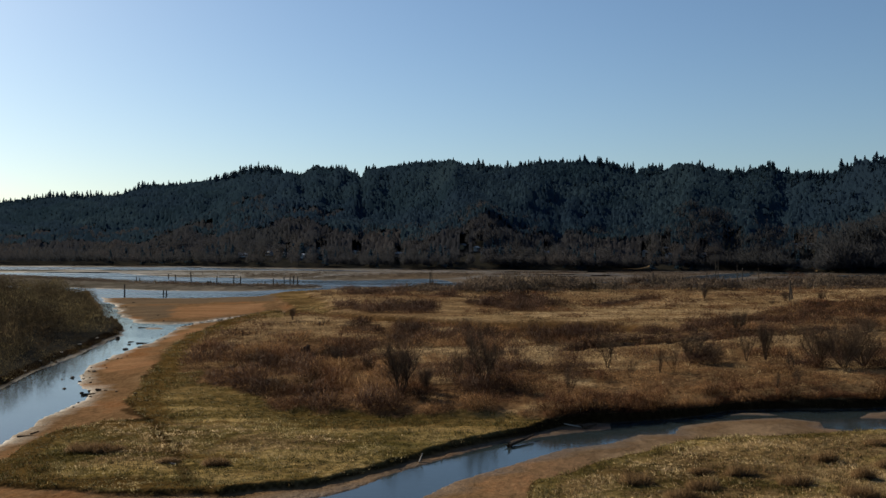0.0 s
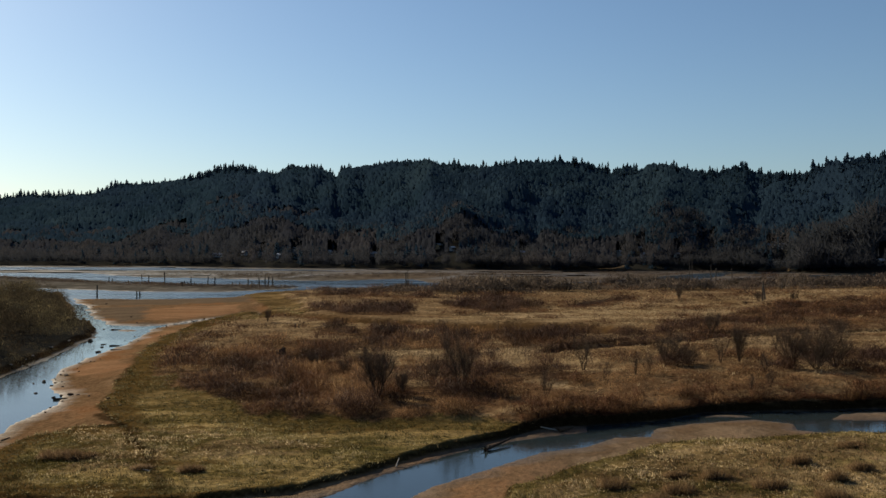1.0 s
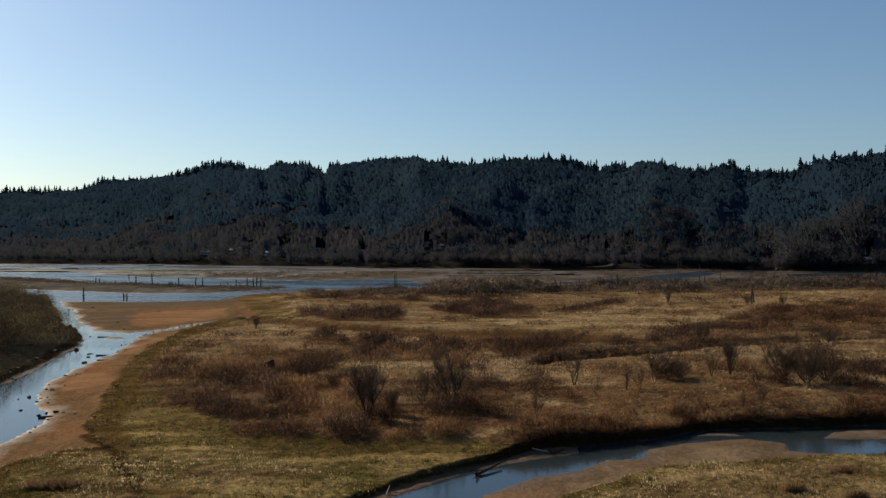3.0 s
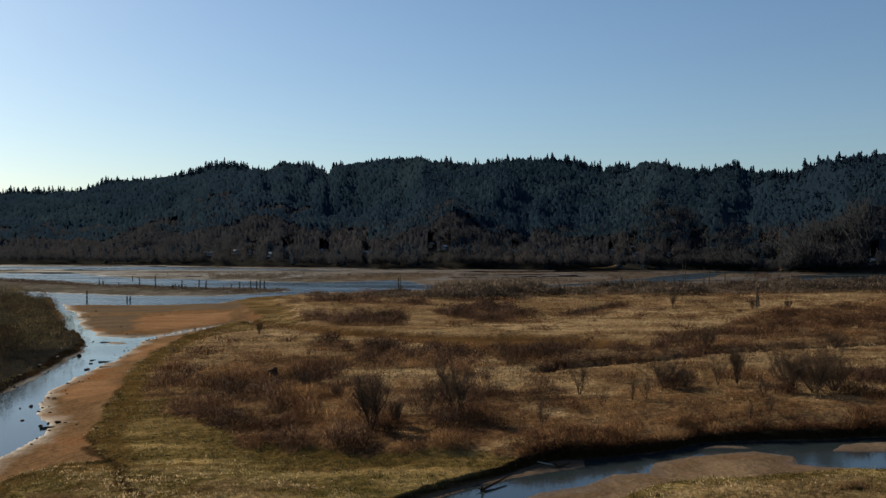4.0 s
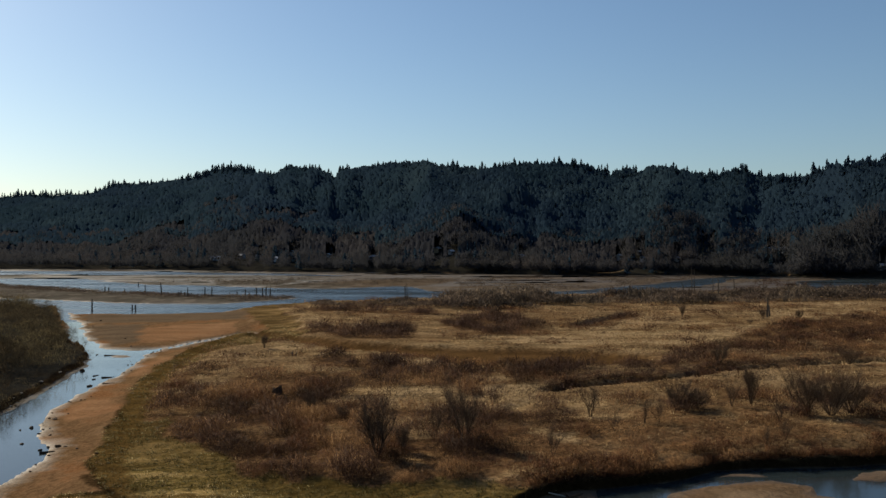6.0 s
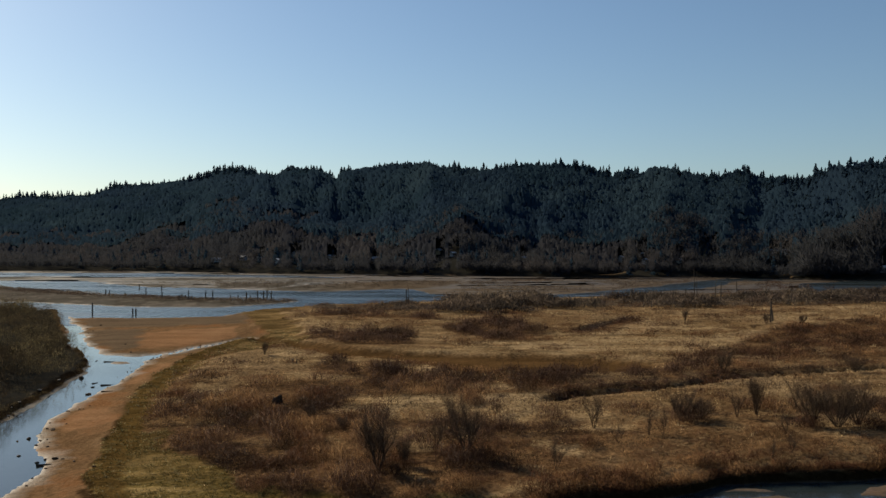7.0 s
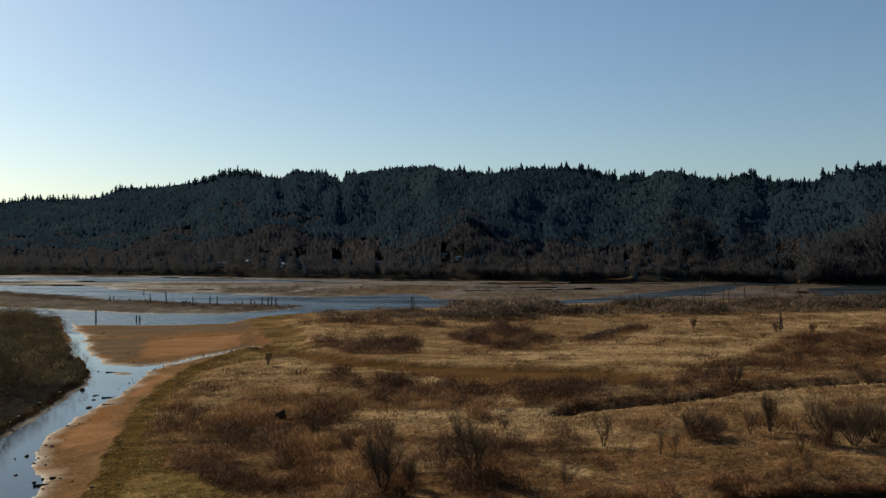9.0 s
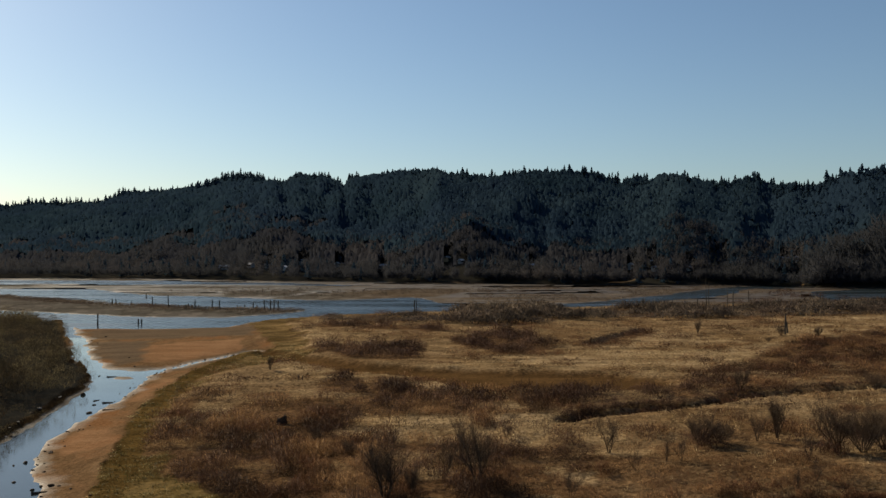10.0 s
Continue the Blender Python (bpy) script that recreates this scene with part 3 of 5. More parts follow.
# The blue of distant haze is mixed into the needle colour.
M_HAZED_NEEDLES = foliage("hazed_conifer_needles", [(0, (0.016, 0.032, 0.045)), (0.5, (0.023, 0.042, 0.059)), (1, (0.034, 0.057, 0.073))], (0.022, 0.039, 0.064), 0.3, rough=1.0, big=0.006, grain=0.04)
# Grey twigs, cooled towards blue in the colour to stand for haze.
M_HAZED_TWIGS = foliage("hazed_bare_wood", [(0, (0.036, 0.040, 0.048)), (0.5, (0.045, 0.048, 0.054)), (1, (0.069, 0.063, 0.063))], (0.043, 0.045, 0.055), 0.4, rough=1.0, big=0.012, grain=0.05)
M_TUSSOCK = foliage("dried_sedge", [(0, (0.075, 0.048, 0.027)), (0.5, (0.15, 0.096, 0.051)), (1, (0.27, 0.18, 0.092))], (0.14, 0.084, 0.044), 0.3, big=0.2, grain=0.2)
M_BARK = plain("grey_brown_bark", [(0.3, (0.027, 0.017, 0.011)), (0.7, (0.071, 0.048, 0.031))], 6)
M_TWIG = plain("dark_twigs", [(0.3, (0.051, 0.034, 0.022)), (0.7, (0.121, 0.081, 0.051))], 6)
M_PILING = plain("weathered_piling", [(0.3, (0.029, 0.024, 0.018)), (0.7, (0.101, 0.084, 0.067))], 3)
M_DRIFT = plain("wet_driftwood", [(0.3, (0.022, 0.013, 0.008)), (0.7, (0.076, 0.047, 0.029))], 4)
M_PALE = plain("pale_driftwood", [(0.3, (0.252, 0.210, 0.168)), (0.7, (0.420, 0.370, 0.302))], 4)
M_WALLS = [plain("wall_" + k, [(0.3, tuple(0.85 * v for v in c)), (0.7, c)], 1.5) for k, c in
           (("white", (0.58, 0.56, 0.52)), ("grey", (0.26, 0.26, 0.26)), ("tan", (0.36, 0.29, 0.19)))]
M_ROOFS = [plain("roof_" + k, [(0.3, tuple(0.7 * v for v in c)), (0.7, c)], 2) for k, c in
           (("slate", (0.34, 0.35, 0.37)), ("brown", (0.18, 0.12, 0.09)), ("metal", (0.62, 0.62, 0.63)))]
M_PANE = plain("dark_pane", [(0.3, (0.02, 0.025, 0.03)), (0.7, (0.03, 0.035, 0.04))], 1, rough=0.1, relief=0.0)

# ---- ground, one sheet from behind the camera to past the ridge ----
ys = np.r_[np.linspace(-2500, 20, 24), np.arange(45, 60, 0.6), np.arange(60, 112, 0.33), 112 * np.exp(np.arange(0, math.log(2700 / 112), 0.0118)), np.linspace(2760, 4200, 8)]
core = np.linspace(-1, 1, 401)
side = 1.02 * 1.18 ** np.arange(0, 21)
us = np.r_[-side[::-1], core, side]
U, Y = np.meshgrid(us, ys)
X = U * (22 + 0.60 * np.maximum(Y, 45))
Z, sand_m, green_m, tan_m, brush_m, slope, peat_shade_m, band_m = zones(X.ravel(), Y.ravel())
rows_n, cols_n = X.shape
idx = np.arange(rows_n * cols_n).reshape(rows_n, cols_n)
a, b, c, d = idx[:-1, :-1].ravel(), idx[:-1, 1:].ravel(), idx[1:, 1:].ravel(), idx[1:, :-1].ravel()
ground = mesh_np("ground", np.c_[X.ravel(), Y.ravel(), Z], np.r_[np.c_[a, b, c], np.c_[a, c, d]], M_GROUND, True)
tan_m = np.where(lawn_mask(X.ravel(), Y.ravel()), 0.9, tan_m)
layer = ground.data.color_attributes.new("zone", "FLOAT_COLOR", "POINT")
layer.data.foreach_set("color", np.c_[sand_m, green_m, tan_m, np.ones(len(tan_m))].astype(np.float32).ravel())
# the first mask takes in the thicket's ground, to paint its shade there
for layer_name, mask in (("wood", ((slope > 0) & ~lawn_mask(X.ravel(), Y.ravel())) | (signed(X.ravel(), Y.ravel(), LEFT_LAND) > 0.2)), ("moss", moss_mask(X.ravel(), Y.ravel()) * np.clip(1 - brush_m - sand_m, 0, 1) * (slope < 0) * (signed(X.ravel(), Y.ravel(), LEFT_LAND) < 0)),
                         ("ditch", ditch_mask(X.ravel(), Y.ravel()) * (slope < 0)),
                         ("rim", ss(Z - WATER, 0.0, 0.03) * ss(0.09 - Z + WATER, 0, 0.04) * ss(fbm(X.ravel() * 0.3, Y.ravel() * 0.3, 3), 0.42, 0.58) * (X.ravel() < -20) * (Y.ravel() < 620) * (signed(X.ravel(), Y.ravel(), LEFT_LAND) < -3.5) + 0.45 * ss(1.8 - line_dist(X.ravel(), Y.ravel(), TRIBUTARY), 0, 1)),
                         ("grey_mud", 0.85 * mud_patch(X.ravel(), Y.ravel(), GREY_MUD) * sand_m), ("rust_mud", 0.7 * mud_patch(X.ravel(), Y.ravel(), RUST_MUD) * sand_m),
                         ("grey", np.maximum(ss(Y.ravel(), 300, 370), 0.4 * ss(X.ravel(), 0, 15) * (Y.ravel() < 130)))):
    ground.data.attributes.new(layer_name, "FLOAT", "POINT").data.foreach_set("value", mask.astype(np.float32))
ground.data.attributes.new("peat_shade", "FLOAT", "POINT").data.foreach_set("value", peat_shade_m.astype(np.float32))
tagged(ground, "brown tidal marsh ground with sandy creek banks and a wooded hill", "ground", kind="structure")

def sheet(name, y0, y1, material, label):
    corners = np.array([(-4000, y0, WATER), (4000, y0, WATER), (4000, y1, WATER), (-4000, y1, WATER)], float)
    return tagged(mesh_np(name, corners, np.array([(0, 1, 2), (0, 2, 3)]), material), label, "water", kind="structure")


sheet("water_creek", -2400, 290, M_CREEK, "calm shallow tidal creek water reflecting the sky")
sheet("water_river", 290, 1100, M_WATER, "wide rippled river water between tidal sand flats")

# ---- vegetation that nobody could count ----
def clumps(name, at, height, radius, blades, width, material, tone, lean=1.0, low=0.25):
    """Tufts of thin upright blades, all in one mesh."""
    n = len(at)
    at = np.repeat(at, blades, 0)
    h, r, width = np.repeat(height, blades), np.repeat(radius * np.ones(n), blades), np.repeat(width * np.ones(n), blades)
    k = n * blades
    ang, rad = rng.random(k) * 2 * np.pi, np.sqrt(rng.random(k))
    out = np.c_[np.cos(ang), np.sin(ang)]
    off = out * (rad * r)[:, None]
    foot = at.copy()
    foot[:, :2] += off * (1 - 0.45 * lean)
    foot[:, 2] -= 0.05
    tip = at.copy()
    tip[:, :2] += off * (1 + 0.35 * lean) + rng.normal(0, 0.12, (k, 2)) * r[:, None]
    tip[:, 2] += h * (low + (1 - low) * rng.random(k)) * (1 - 0.45 * rad**2)
    face = rng.random(k) * np.pi
    w = np.c_[np.cos(face), np.sin(face), np.zeros(k)] * (width * (0.6 + 0.8 * rng.random(k)))[:, None]
    normal = np.c_[out * (0.7 * rad)[:, None], np.full(k, 0.75)] + 0.3 * rng.normal(size=(k, 3))
    return soft_mesh(name, np.stack([foot + 0.35 * (tip - foot) - 0.5 * w, foot + 0.35 * (tip - foot) + 0.5 * w, tip], 1), normal, np.repeat(tone, blades), material)


def scatter(n, x0, x1, y0, y1, power=1.0):
    """Places in the wedge ahead, with room at the sides; power spreads them towards the far end."""
    y = y0 + (y1 - y0) * rng.random(n) ** power
    return (x0 + (x1 - x0) * rng.random(n)) * (16 + 0.54 * y), y


def bare_crowns(name, at, height, radius, twigs, width, material, tone, shell=0.45, wild=0.65, reach=1.0, facing=None):
    """Leafless crowns: a cloud of fine twigs each, that spread from the stem."""
    n, k = len(at), len(at) * twigs
    p, h, r = np.repeat(at, twigs, 0), np.repeat(height, twigs), np.repeat(radius, twigs)
    v = rng.normal(0, 1, (k, 3))
    v /= np.linalg.norm(v, axis=1)[:, None]
    normal = v + (0, 0, 0.35) + 0.2 * rng.normal(size=(k, 3))
    if facing is not None:
        normal = 0.25 * normal + np.repeat(0.6 * facing, twigs, 0) + (0, 0, 0.75)
    v *= (rng.random(k) ** shell)[:, None]
    mid = p + np.c_[v[:, :2] * r[:, None], h * (0.60 + 0.36 * v[:, 2])]
    stem = p + np.c_[v[:, :2] * r[:, None] * 0.35, h * (0.30 + 0.25 * v[:, 2])]
    way = mid - stem
    way /= np.linalg.norm(way, axis=1)[:, None] + 1e-6
    way += wild * rng.normal(size=(k, 3))
    way /= np.linalg.norm(way, axis=1)[:, None] + 1e-6
    length = reach * (0.10 + 0.12 * rng.random(k)) * np.minimum(h, 2.2 * r)
    face = rng.random(k) * np.pi
    w = np.c_[np.cos(face), np.sin(face), 0.3 * rng.normal(size=k)] * (width * r)[:, None]
    return soft_mesh(name, np.stack([mid - way * length[:, None] * 0.6 - w, mid - way * length[:, None] * 0.6 + w, mid + way * length[:, None]], 1), normal, np.repeat(tone, twigs), material)


def tones(x, y, scale, swing=1.5, stray=0.18):
    """A tone for each plant: patches of that scale, and chance."""
    return np.clip(0.5 + swing * (fbm(x * scale + 31, y * scale - 12, 3) - 0.5) + stray * rng.normal(size=len(x)), 0, 1)


# reddish brown brush, closer together in the far bands
x, y = scatter(90000, -1, 1, 88, 400, 1.5)
x5, y5 = scatter(26000, -0.6, 1, 145, 330)
x6, y6 = -46 + 110 * rng.random(15000), 88 + 60 * rng.random(15000) ** 1.3
near = signed(x6, y6, BRUSH) > 0
in_band = np.maximum.reduce([signed(x5, y5, p) for p in BANDS]) > -1
x, y = np.r_[x, x5[in_band], x6[near]], np.r_[y, y5[in_band], y6[near]]
z, sa, gr, ta, br, s, pe, ba = zones(x, y)
dens = fbm(x * 0.10, y * 0.10, 4)
rust = np.maximum(ss(x - 0.22 * y, 25, -25) * ss(y, 175, 140), 0.75 * ss(121 - y, 0, 9))
chance = np.where(y > 172, 0.07 + 0.5 * ss(dens, 0.56, 0.64), (1 - 0.95 * ta) * (0.10 + 0.12 * (y < 140) + 0.95 * rust + 1.2 * ss(dens, 0.44, 0.64)))
keep = (br > 0.4) & (rng.random(len(x)) < np.clip(np.maximum(chance + np.minimum(ba, 0), 0.9 * ba), 0, 1)) & (z > -1.9) & ((signed(x, y, NEAR_CREEK) < -4.5) | (x > 24))
x, y, z, dens, rust = x[keep], y[keep], z[keep], np.maximum(dens[keep], 0.56 * np.maximum(ba[keep], 0)), rust[keep]
mound = ss(fbm(x * 0.30 + 40, y * 0.30, 2), 0.36, 0.68)
ba = ba[keep]
mass = np.maximum(ss(ba, 0.3, 0.7), 0.85 * ss(fbm(x * 0.15 + 11, y * 0.15, 3), 0.50, 0.58) * (y < 170) * ss(x - 0.22 * y, 30, -10))
mass = mass * (1 - 0.75 * ss(x, 44, 60) * (y > 158))
tall = (0.45 + 0.60 * rust + 0.60 * ss(dens, 0.42, 0.66)) * (0.30 + 1.15 * mound) * (0.8 + 0.6 * mass)
bank = ss(x, 6, 14) * ss(121 - y, 0, 8)
tall = tall * (1 - 0.45 * bank)
size = np.clip(y / 120, 0.8, 2.6)
high = tall * (0.65 + 0.7 * rng.random(len(x))) * size**0.3
wide = (0.5 + 0.6 * mound) * size
dark = rng.random(len(x)) < (0.06 + 0.90 * mass) * (1 - 0.75 * bank)
for name, pick, mat, words in (("brown_brush", ~dark, M_BRUSH, "low reddish-brown leafless brush covering the marsh"),
                               ("dark_brush", dark, M_DARKBRUSH, "dense dark brown shrub bands across the meadow")):
    tagged(bare_crowns(name, np.c_[x, y, z - 0.35 * high][pick], 1.35 * high[pick], wide[pick], 20, 0.029, mat, np.clip(tones(x, y, 0.12, 2.4) + 0.22 * bank, 0, 1)[pick], 0.4, 0.5), words, "brush")
# dry grass
x, y = scatter(64000, -1, 1, 86, 400, 1.6)
z, sa, gr, ta, br, s, pe, ba = zones(x, y)
keep = (br > 0.3) & (ba > -0.5) & (rng.random(len(x)) < (0.45 - 0.33 * ss(x - 0.22 * y, 10, -20) + 0.55 * ta) * (1 - 0.55 * ss(y, 150, 190)) * (1 - 0.5 * ss(119 - y, 0, 8))) & (z > -1.9)
x, y, z = x[keep], y[keep], z[keep]
size = np.clip(y / 120, 0.7, 2.6)
tagged(clumps("dry_grass", np.c_[x, y, z], (0.20 + 0.75 * ss(fbm(x * 0.5 + 3, y * 0.5, 2), 0.4, 0.68) * rng.random(len(x))) * size**0.4, 0.5 * size, 9, 0.06 * size, M_STRAW, np.clip(0.5 * tones(x, y, 0.25, 2.2, 0.1) + 0.5 * tones(x, y, 1.1, 3.0, 0.15), 0, 1)),
       "bleached dry grass tussocks among the brush", "grass")
# low brown hummocks scattered over the straw meadow
x, y = scatter(420, -1, 1, 178, 330, 1.2)
z, sa, gr, ta, br, s, pe, ba = zones(x, y)
keep = (ta > 0.5) & (ba < 0.3) & (ba > -0.5)
at = np.repeat(np.c_[x, y, z][keep], 14, 0)
size = np.repeat(0.7 + 1.3 * rng.random(keep.sum()) ** 2, 14)
at[:, 0] += 1.7 * size * rng.normal(size=len(at))
at[:, 1] += 0.8 * size * rng.normal(size=len(at))
at[:, 2] = zones(at[:, 0], at[:, 1])[0]
high = (0.35 + 0.45 * rng.random(len(at))) * size
tagged(bare_crowns("meadow_hummocks", at - np.c_[0 * high, 0 * high, 0.35 * high], 1.35 * high, 0.9 * size, 24, 0.05, M_BRUSH, tones(at[:, 0], at[:, 1], 0.3, 1.5, 0.12), 0.4, 0.5),
       "low brown hummocks scattered over the straw meadow", "brush")
# short marsh grass
x, y = scatter(90000, -1, 0.9, 55, 260, 1.9)
z, sa, gr, ta, br, s, pe, ba = zones(x, y)
moss = moss_mask(x, y) * (y > 92)
keep = (gr > 0.12) & (rng.random(len(x)) < 1 - 0.35 * moss)
x, y, z, ta, moss = x[keep], y[keep], z[keep], ta[keep], moss[keep]
thick = fbm(x * 0.35, y * 0.35, 3)
size = np.clip(y / 70, 0.8, 2.2)
high = (0.10 + 0.55 * thick**2 + 0.10 * rng.random(len(x))) * size**0.3
dry = rng.random(len(x)) < np.where(ta > 0.15, np.clip(1.1 * ta, 0.3, 0.75), 0.05) * (1 - lush(x, y))
for name, pick, mat, words in (("marsh_grass", ~dry, M_TURF, "short olive-green and straw marsh grass on the creek banks"), ("straw_grass", dry, M_STRAW, "short golden straw grass on the near bank")):
    tagged(clumps(name, np.c_[x, y, z][pick], high[pick], 0.30 * size[pick], 8, 0.045 * size[pick], mat, (tones(x, y, 0.35, 2.4, 0.25) * (1 - 0.55 * np.maximum(moss, lush(x, y))) + 0.25 * ss(signed(x, y, STRAW_TURF), -1, 2))[pick]), words, "grass")
# thicket on the left bank
x, y = -185 + 130 * rng.random(4600), 70 + 310 * rng.random(4600)
inside = signed(x, y, LEFT_LAND)
keep = (inside > -1.3) & (x > -(22 + 0.56 * y))
x, y, inside = x[keep], y[keep], inside[keep]
z = np.maximum(zones(x, y)[0], WATER + 0.2)
big = fbm(x * 0.14, y * 0.14, 2)
high = (1.3 + 4.6 * ss(big, 0.36, 0.64)) * (0.62 + 0.38 * ss(inside, 0, 5)) * (0.75 + 0.45 * rng.random(len(x)))
wide = (1.4 + 2.0 * rng.random(len(x)) ** 1.5) * (0.6 + 0.4 * ss(inside, 0.5, 4))
tagged(bare_crowns("willow_thicket", np.c_[x, y, z - 0.3 * high], 1.2 * high, wide, 165, 0.020, M_WILLOW, tones(x, y, 0.16, 1.8, 0.3), 0.20, 0.9, 0.55),
       "dense dark olive leafless willow thicket on the creek bank", "thicket")
# tall grey brush along the river
x = -62 + 380 * rng.random(8000)
y = np.interp(x, [-62, -40, -12, 20, 50, 95, 150, 210, 340], [338, 350, 352, 360, 370, 386, 404, 414, 425]) - 42 * rng.random(len(x)) ** 1.4 * np.clip((x + 60) / 60, 0.15, 1.3)
keep = (fbm(x * 0.04, y * 0.06, 3) > 0.42 - 0.12 * ss(x, 20, 80)) & (x > -38)
x, y = x[keep], y[keep]
z = zones(x, y)[0]
high = (0.8 + 3.8 * ss(fbm(x * 0.05 + 9, y * 0.07, 3), 0.35, 0.65)) * (0.7 + 0.5 * rng.random(len(x))) * np.clip((x + 50) / 65, 0.25, 1)
tagged(bare_crowns("riverside_brush", np.c_[x, y, z - 0.2 * high], 1.2 * high, 2.0 + 1.6 * rng.random(len(x)), 24, 0.065, M_GREYBRUSH, tones(x, y, 0.06)),
       "tall grey-brown leafless brush along the river shore", "thicket")
# dark brush along the far edge of the gully
u = rng.random(700)
gx = np.interp(u * 7, range(8), [p for p, _ in GULLY]) + rng.normal(0, 0.5, 700)
gy = np.interp(u * 7, range(8), [q for _, q in GULLY]) + 2.0 + 0.8 * rng.random(700)
high = 0.5 + 0.7 * rng.random(700)
tagged(bare_crowns("gully_brush", np.c_[gx, gy, zones(gx, gy)[0] - 0.35 * high], 1.35 * high, 0.7 + 0.6 * rng.random(700), 30, 0.03, M_DARKBRUSH, tones(gx, gy, 0.2), 0.4, 0.5),
       "dark brush overhanging the edge of a silted gully", "brush")
# grass and brush hanging over the steep creek bank
edge = [(4.3, 83.4), (8.7, 87.4), (11, 90), (14.7, 92.2), (20.5, 93.8), (27, 97), (31, 100.2), (46, 101.6), (75, 103.6)]
x = 10 + 65 * rng.random(1400)
y = np.interp(x, [p for p, _ in edge], [q for _, q in edge]) + 1.3 * rng.random(len(x)) - 0.1
z = np.maximum(zones(x, y + 0.8)[0], -1.9)
bx = 7 + 62 * rng.random(1500)
by = np.interp(bx, [p for p, _ in edge], [q for _, q in edge]) + 0.2 + 5.5 * rng.random(len(bx)) ** 1.6
keep = fbm(bx * 0.22 + 6, by * 0.3, 3) > 0.52 + 0.12 * ss(bx, 26, 44)
bx, by = bx[keep], by[keep]
high = (0.5 + 0.9 * ss(fbm(bx * 0.3, by * 0.3 + 2, 2), 0.35, 0.65)) * (0.6 + 0.6 * rng.random(len(bx)))
tagged(bare_crowns("bank_brush", np.c_[bx, by, np.maximum(zones(bx, by + 0.8)[0], -1.9) - 0.3 * high], 1.3 * high, 0.6 + 0.5 * rng.random(len(bx)), 34, 0.035, M_BRUSH, np.clip(tones(bx, by, 0.25, 1.5, 0.15) + 0.12, 0, 1), 0.4, 0.5),
       "rusty brown brush crowding the top of the creek bank", "brush")
tagged(clumps("bank_grass", np.c_[x, y, z - 0.15], 0.35 + 0.6 * rng.random(len(x)), 0.55 + 0.4 * rng.random(len(x)), 30, 0.045, M_BRUSH, tones(x, y, 0.3), 1.0, -0.02),
       "brown grass and brush hanging over the steep creek bank", "grass")
# dark sedge on the spit and on the higher parts of the flats
x, y = -330 + 280 * rng.random(2600), 380 + 220 * rng.random(2600)
far_edge = np.interp(x, [-330, -265, -203, -143, -91, -55], [598, 575, 516, 463, 427, 422])
y = far_edge - 2 - 34 * rng.random(len(x)) ** 1.5
x2, y2 = -420 + 760 * rng.random(10000), 440 + 390 * rng.random(10000)
pick = (fbm(x2 * 0.008 + 2, y2 * 0.035, 3) > 0.49 - 0.06 * ss(x2, 0, 80)) & (np.abs(np.degrees(np.arctan2(x2, y2))) < 29) & (hill(x2, y2)[1] < 0.01)
x3, y3 = 10 + 270 * rng.random(9000), 470 + 250 * rng.random(9000)
bar = (signed(x3, y3, [(20, 505), (40, 690), (270, 720), (235, 640), (170, 560), (112, 510), (62, 478)]) > 0) & (fbm(x3 * 0.018, y3 * 0.06, 3) > 0.43)
x4, y4 = -340 + 380 * rng.random(12000), 400 + 560 * rng.random(12000)
bar4 = np.maximum.reduce([signed(x4, y4, poly) for poly in SEDGE_BARS] + [signed(x4, y4, [(-212, 490), (-228, 526), (-163, 490), (-122, 449), (-60, 422), (-57, 403), (-114, 418), (-152, 458)])]) > 0
bar4 &= fbm(x4 * 0.02, y4 * 0.07, 3) > 0.42
x, y = np.r_[x, x2[pick], x3[bar], x4[bar4]], np.r_[y, y2[pick], y3[bar], y4[bar4]]
z = zones(x, y)[0]
keep = z > WATER + 0.05
x, y, z = x[keep], y[keep], z[keep]
tagged(bare_crowns("sedge", np.c_[x, y, z - 0.4], 0.9 + 1.2 * rng.random(len(x)), 1.4 + 1.6 * rng.random(len(x)), 16, 0.07, M_GREYBRUSH, tones(x, y, 0.04)),
       "dark sedge along the sand spit and tidal flats", "grass")


# brown brush on the river island
x, y = 110 + 320 * rng.random(4200), 372 + 240 * rng.random(4200)
keep = (np.maximum(signed(x, y, [(130, 420), (150, 470), (188, 512), (262, 526), (420, 545), (420, 430)]), signed(x, y, [(191, 520), (206, 566), (240, 620), (262, 606), (229, 529)])) > 0) & (fbm(x * 0.03, y * 0.05, 3) > 0.42)
x, y = x[keep], y[keep]
z = zones(x, y)[0]
keep = z > WATER + 0.02
x, y, z = x[keep], y[keep], z[keep]
high = 0.8 + 2.4 * ss(fbm(x * 0.04 + 2, y * 0.05, 2), 0.4, 0.65) * (0.5 + rng.random(len(x)))
tagged(bare_crowns("island_brush", np.c_[x, y, z - 0.2 * high], 1.2 * high, 1.5 + 1.4 * rng.random(len(x)), 26, 0.05, M_DARKBRUSH, tones(x, y, 0.06)),
       "low brown brush on the river island", "brush")


# bearing and range of each house on the far shore
HOMES = [(-12.3, 945), (-10.7, 951), (-9.8, 966), (-8.7, 909), (-7.6, 964), (-5.4, 943), (-2.8, 904), (1.24, 847), (2.1, 828), (6.5, 830), (12.4, 819), (13.6, 813),
         (13.8, 799), (15.8, 790), (21.15, 827), (21.8, 817), (27.0, 746)]


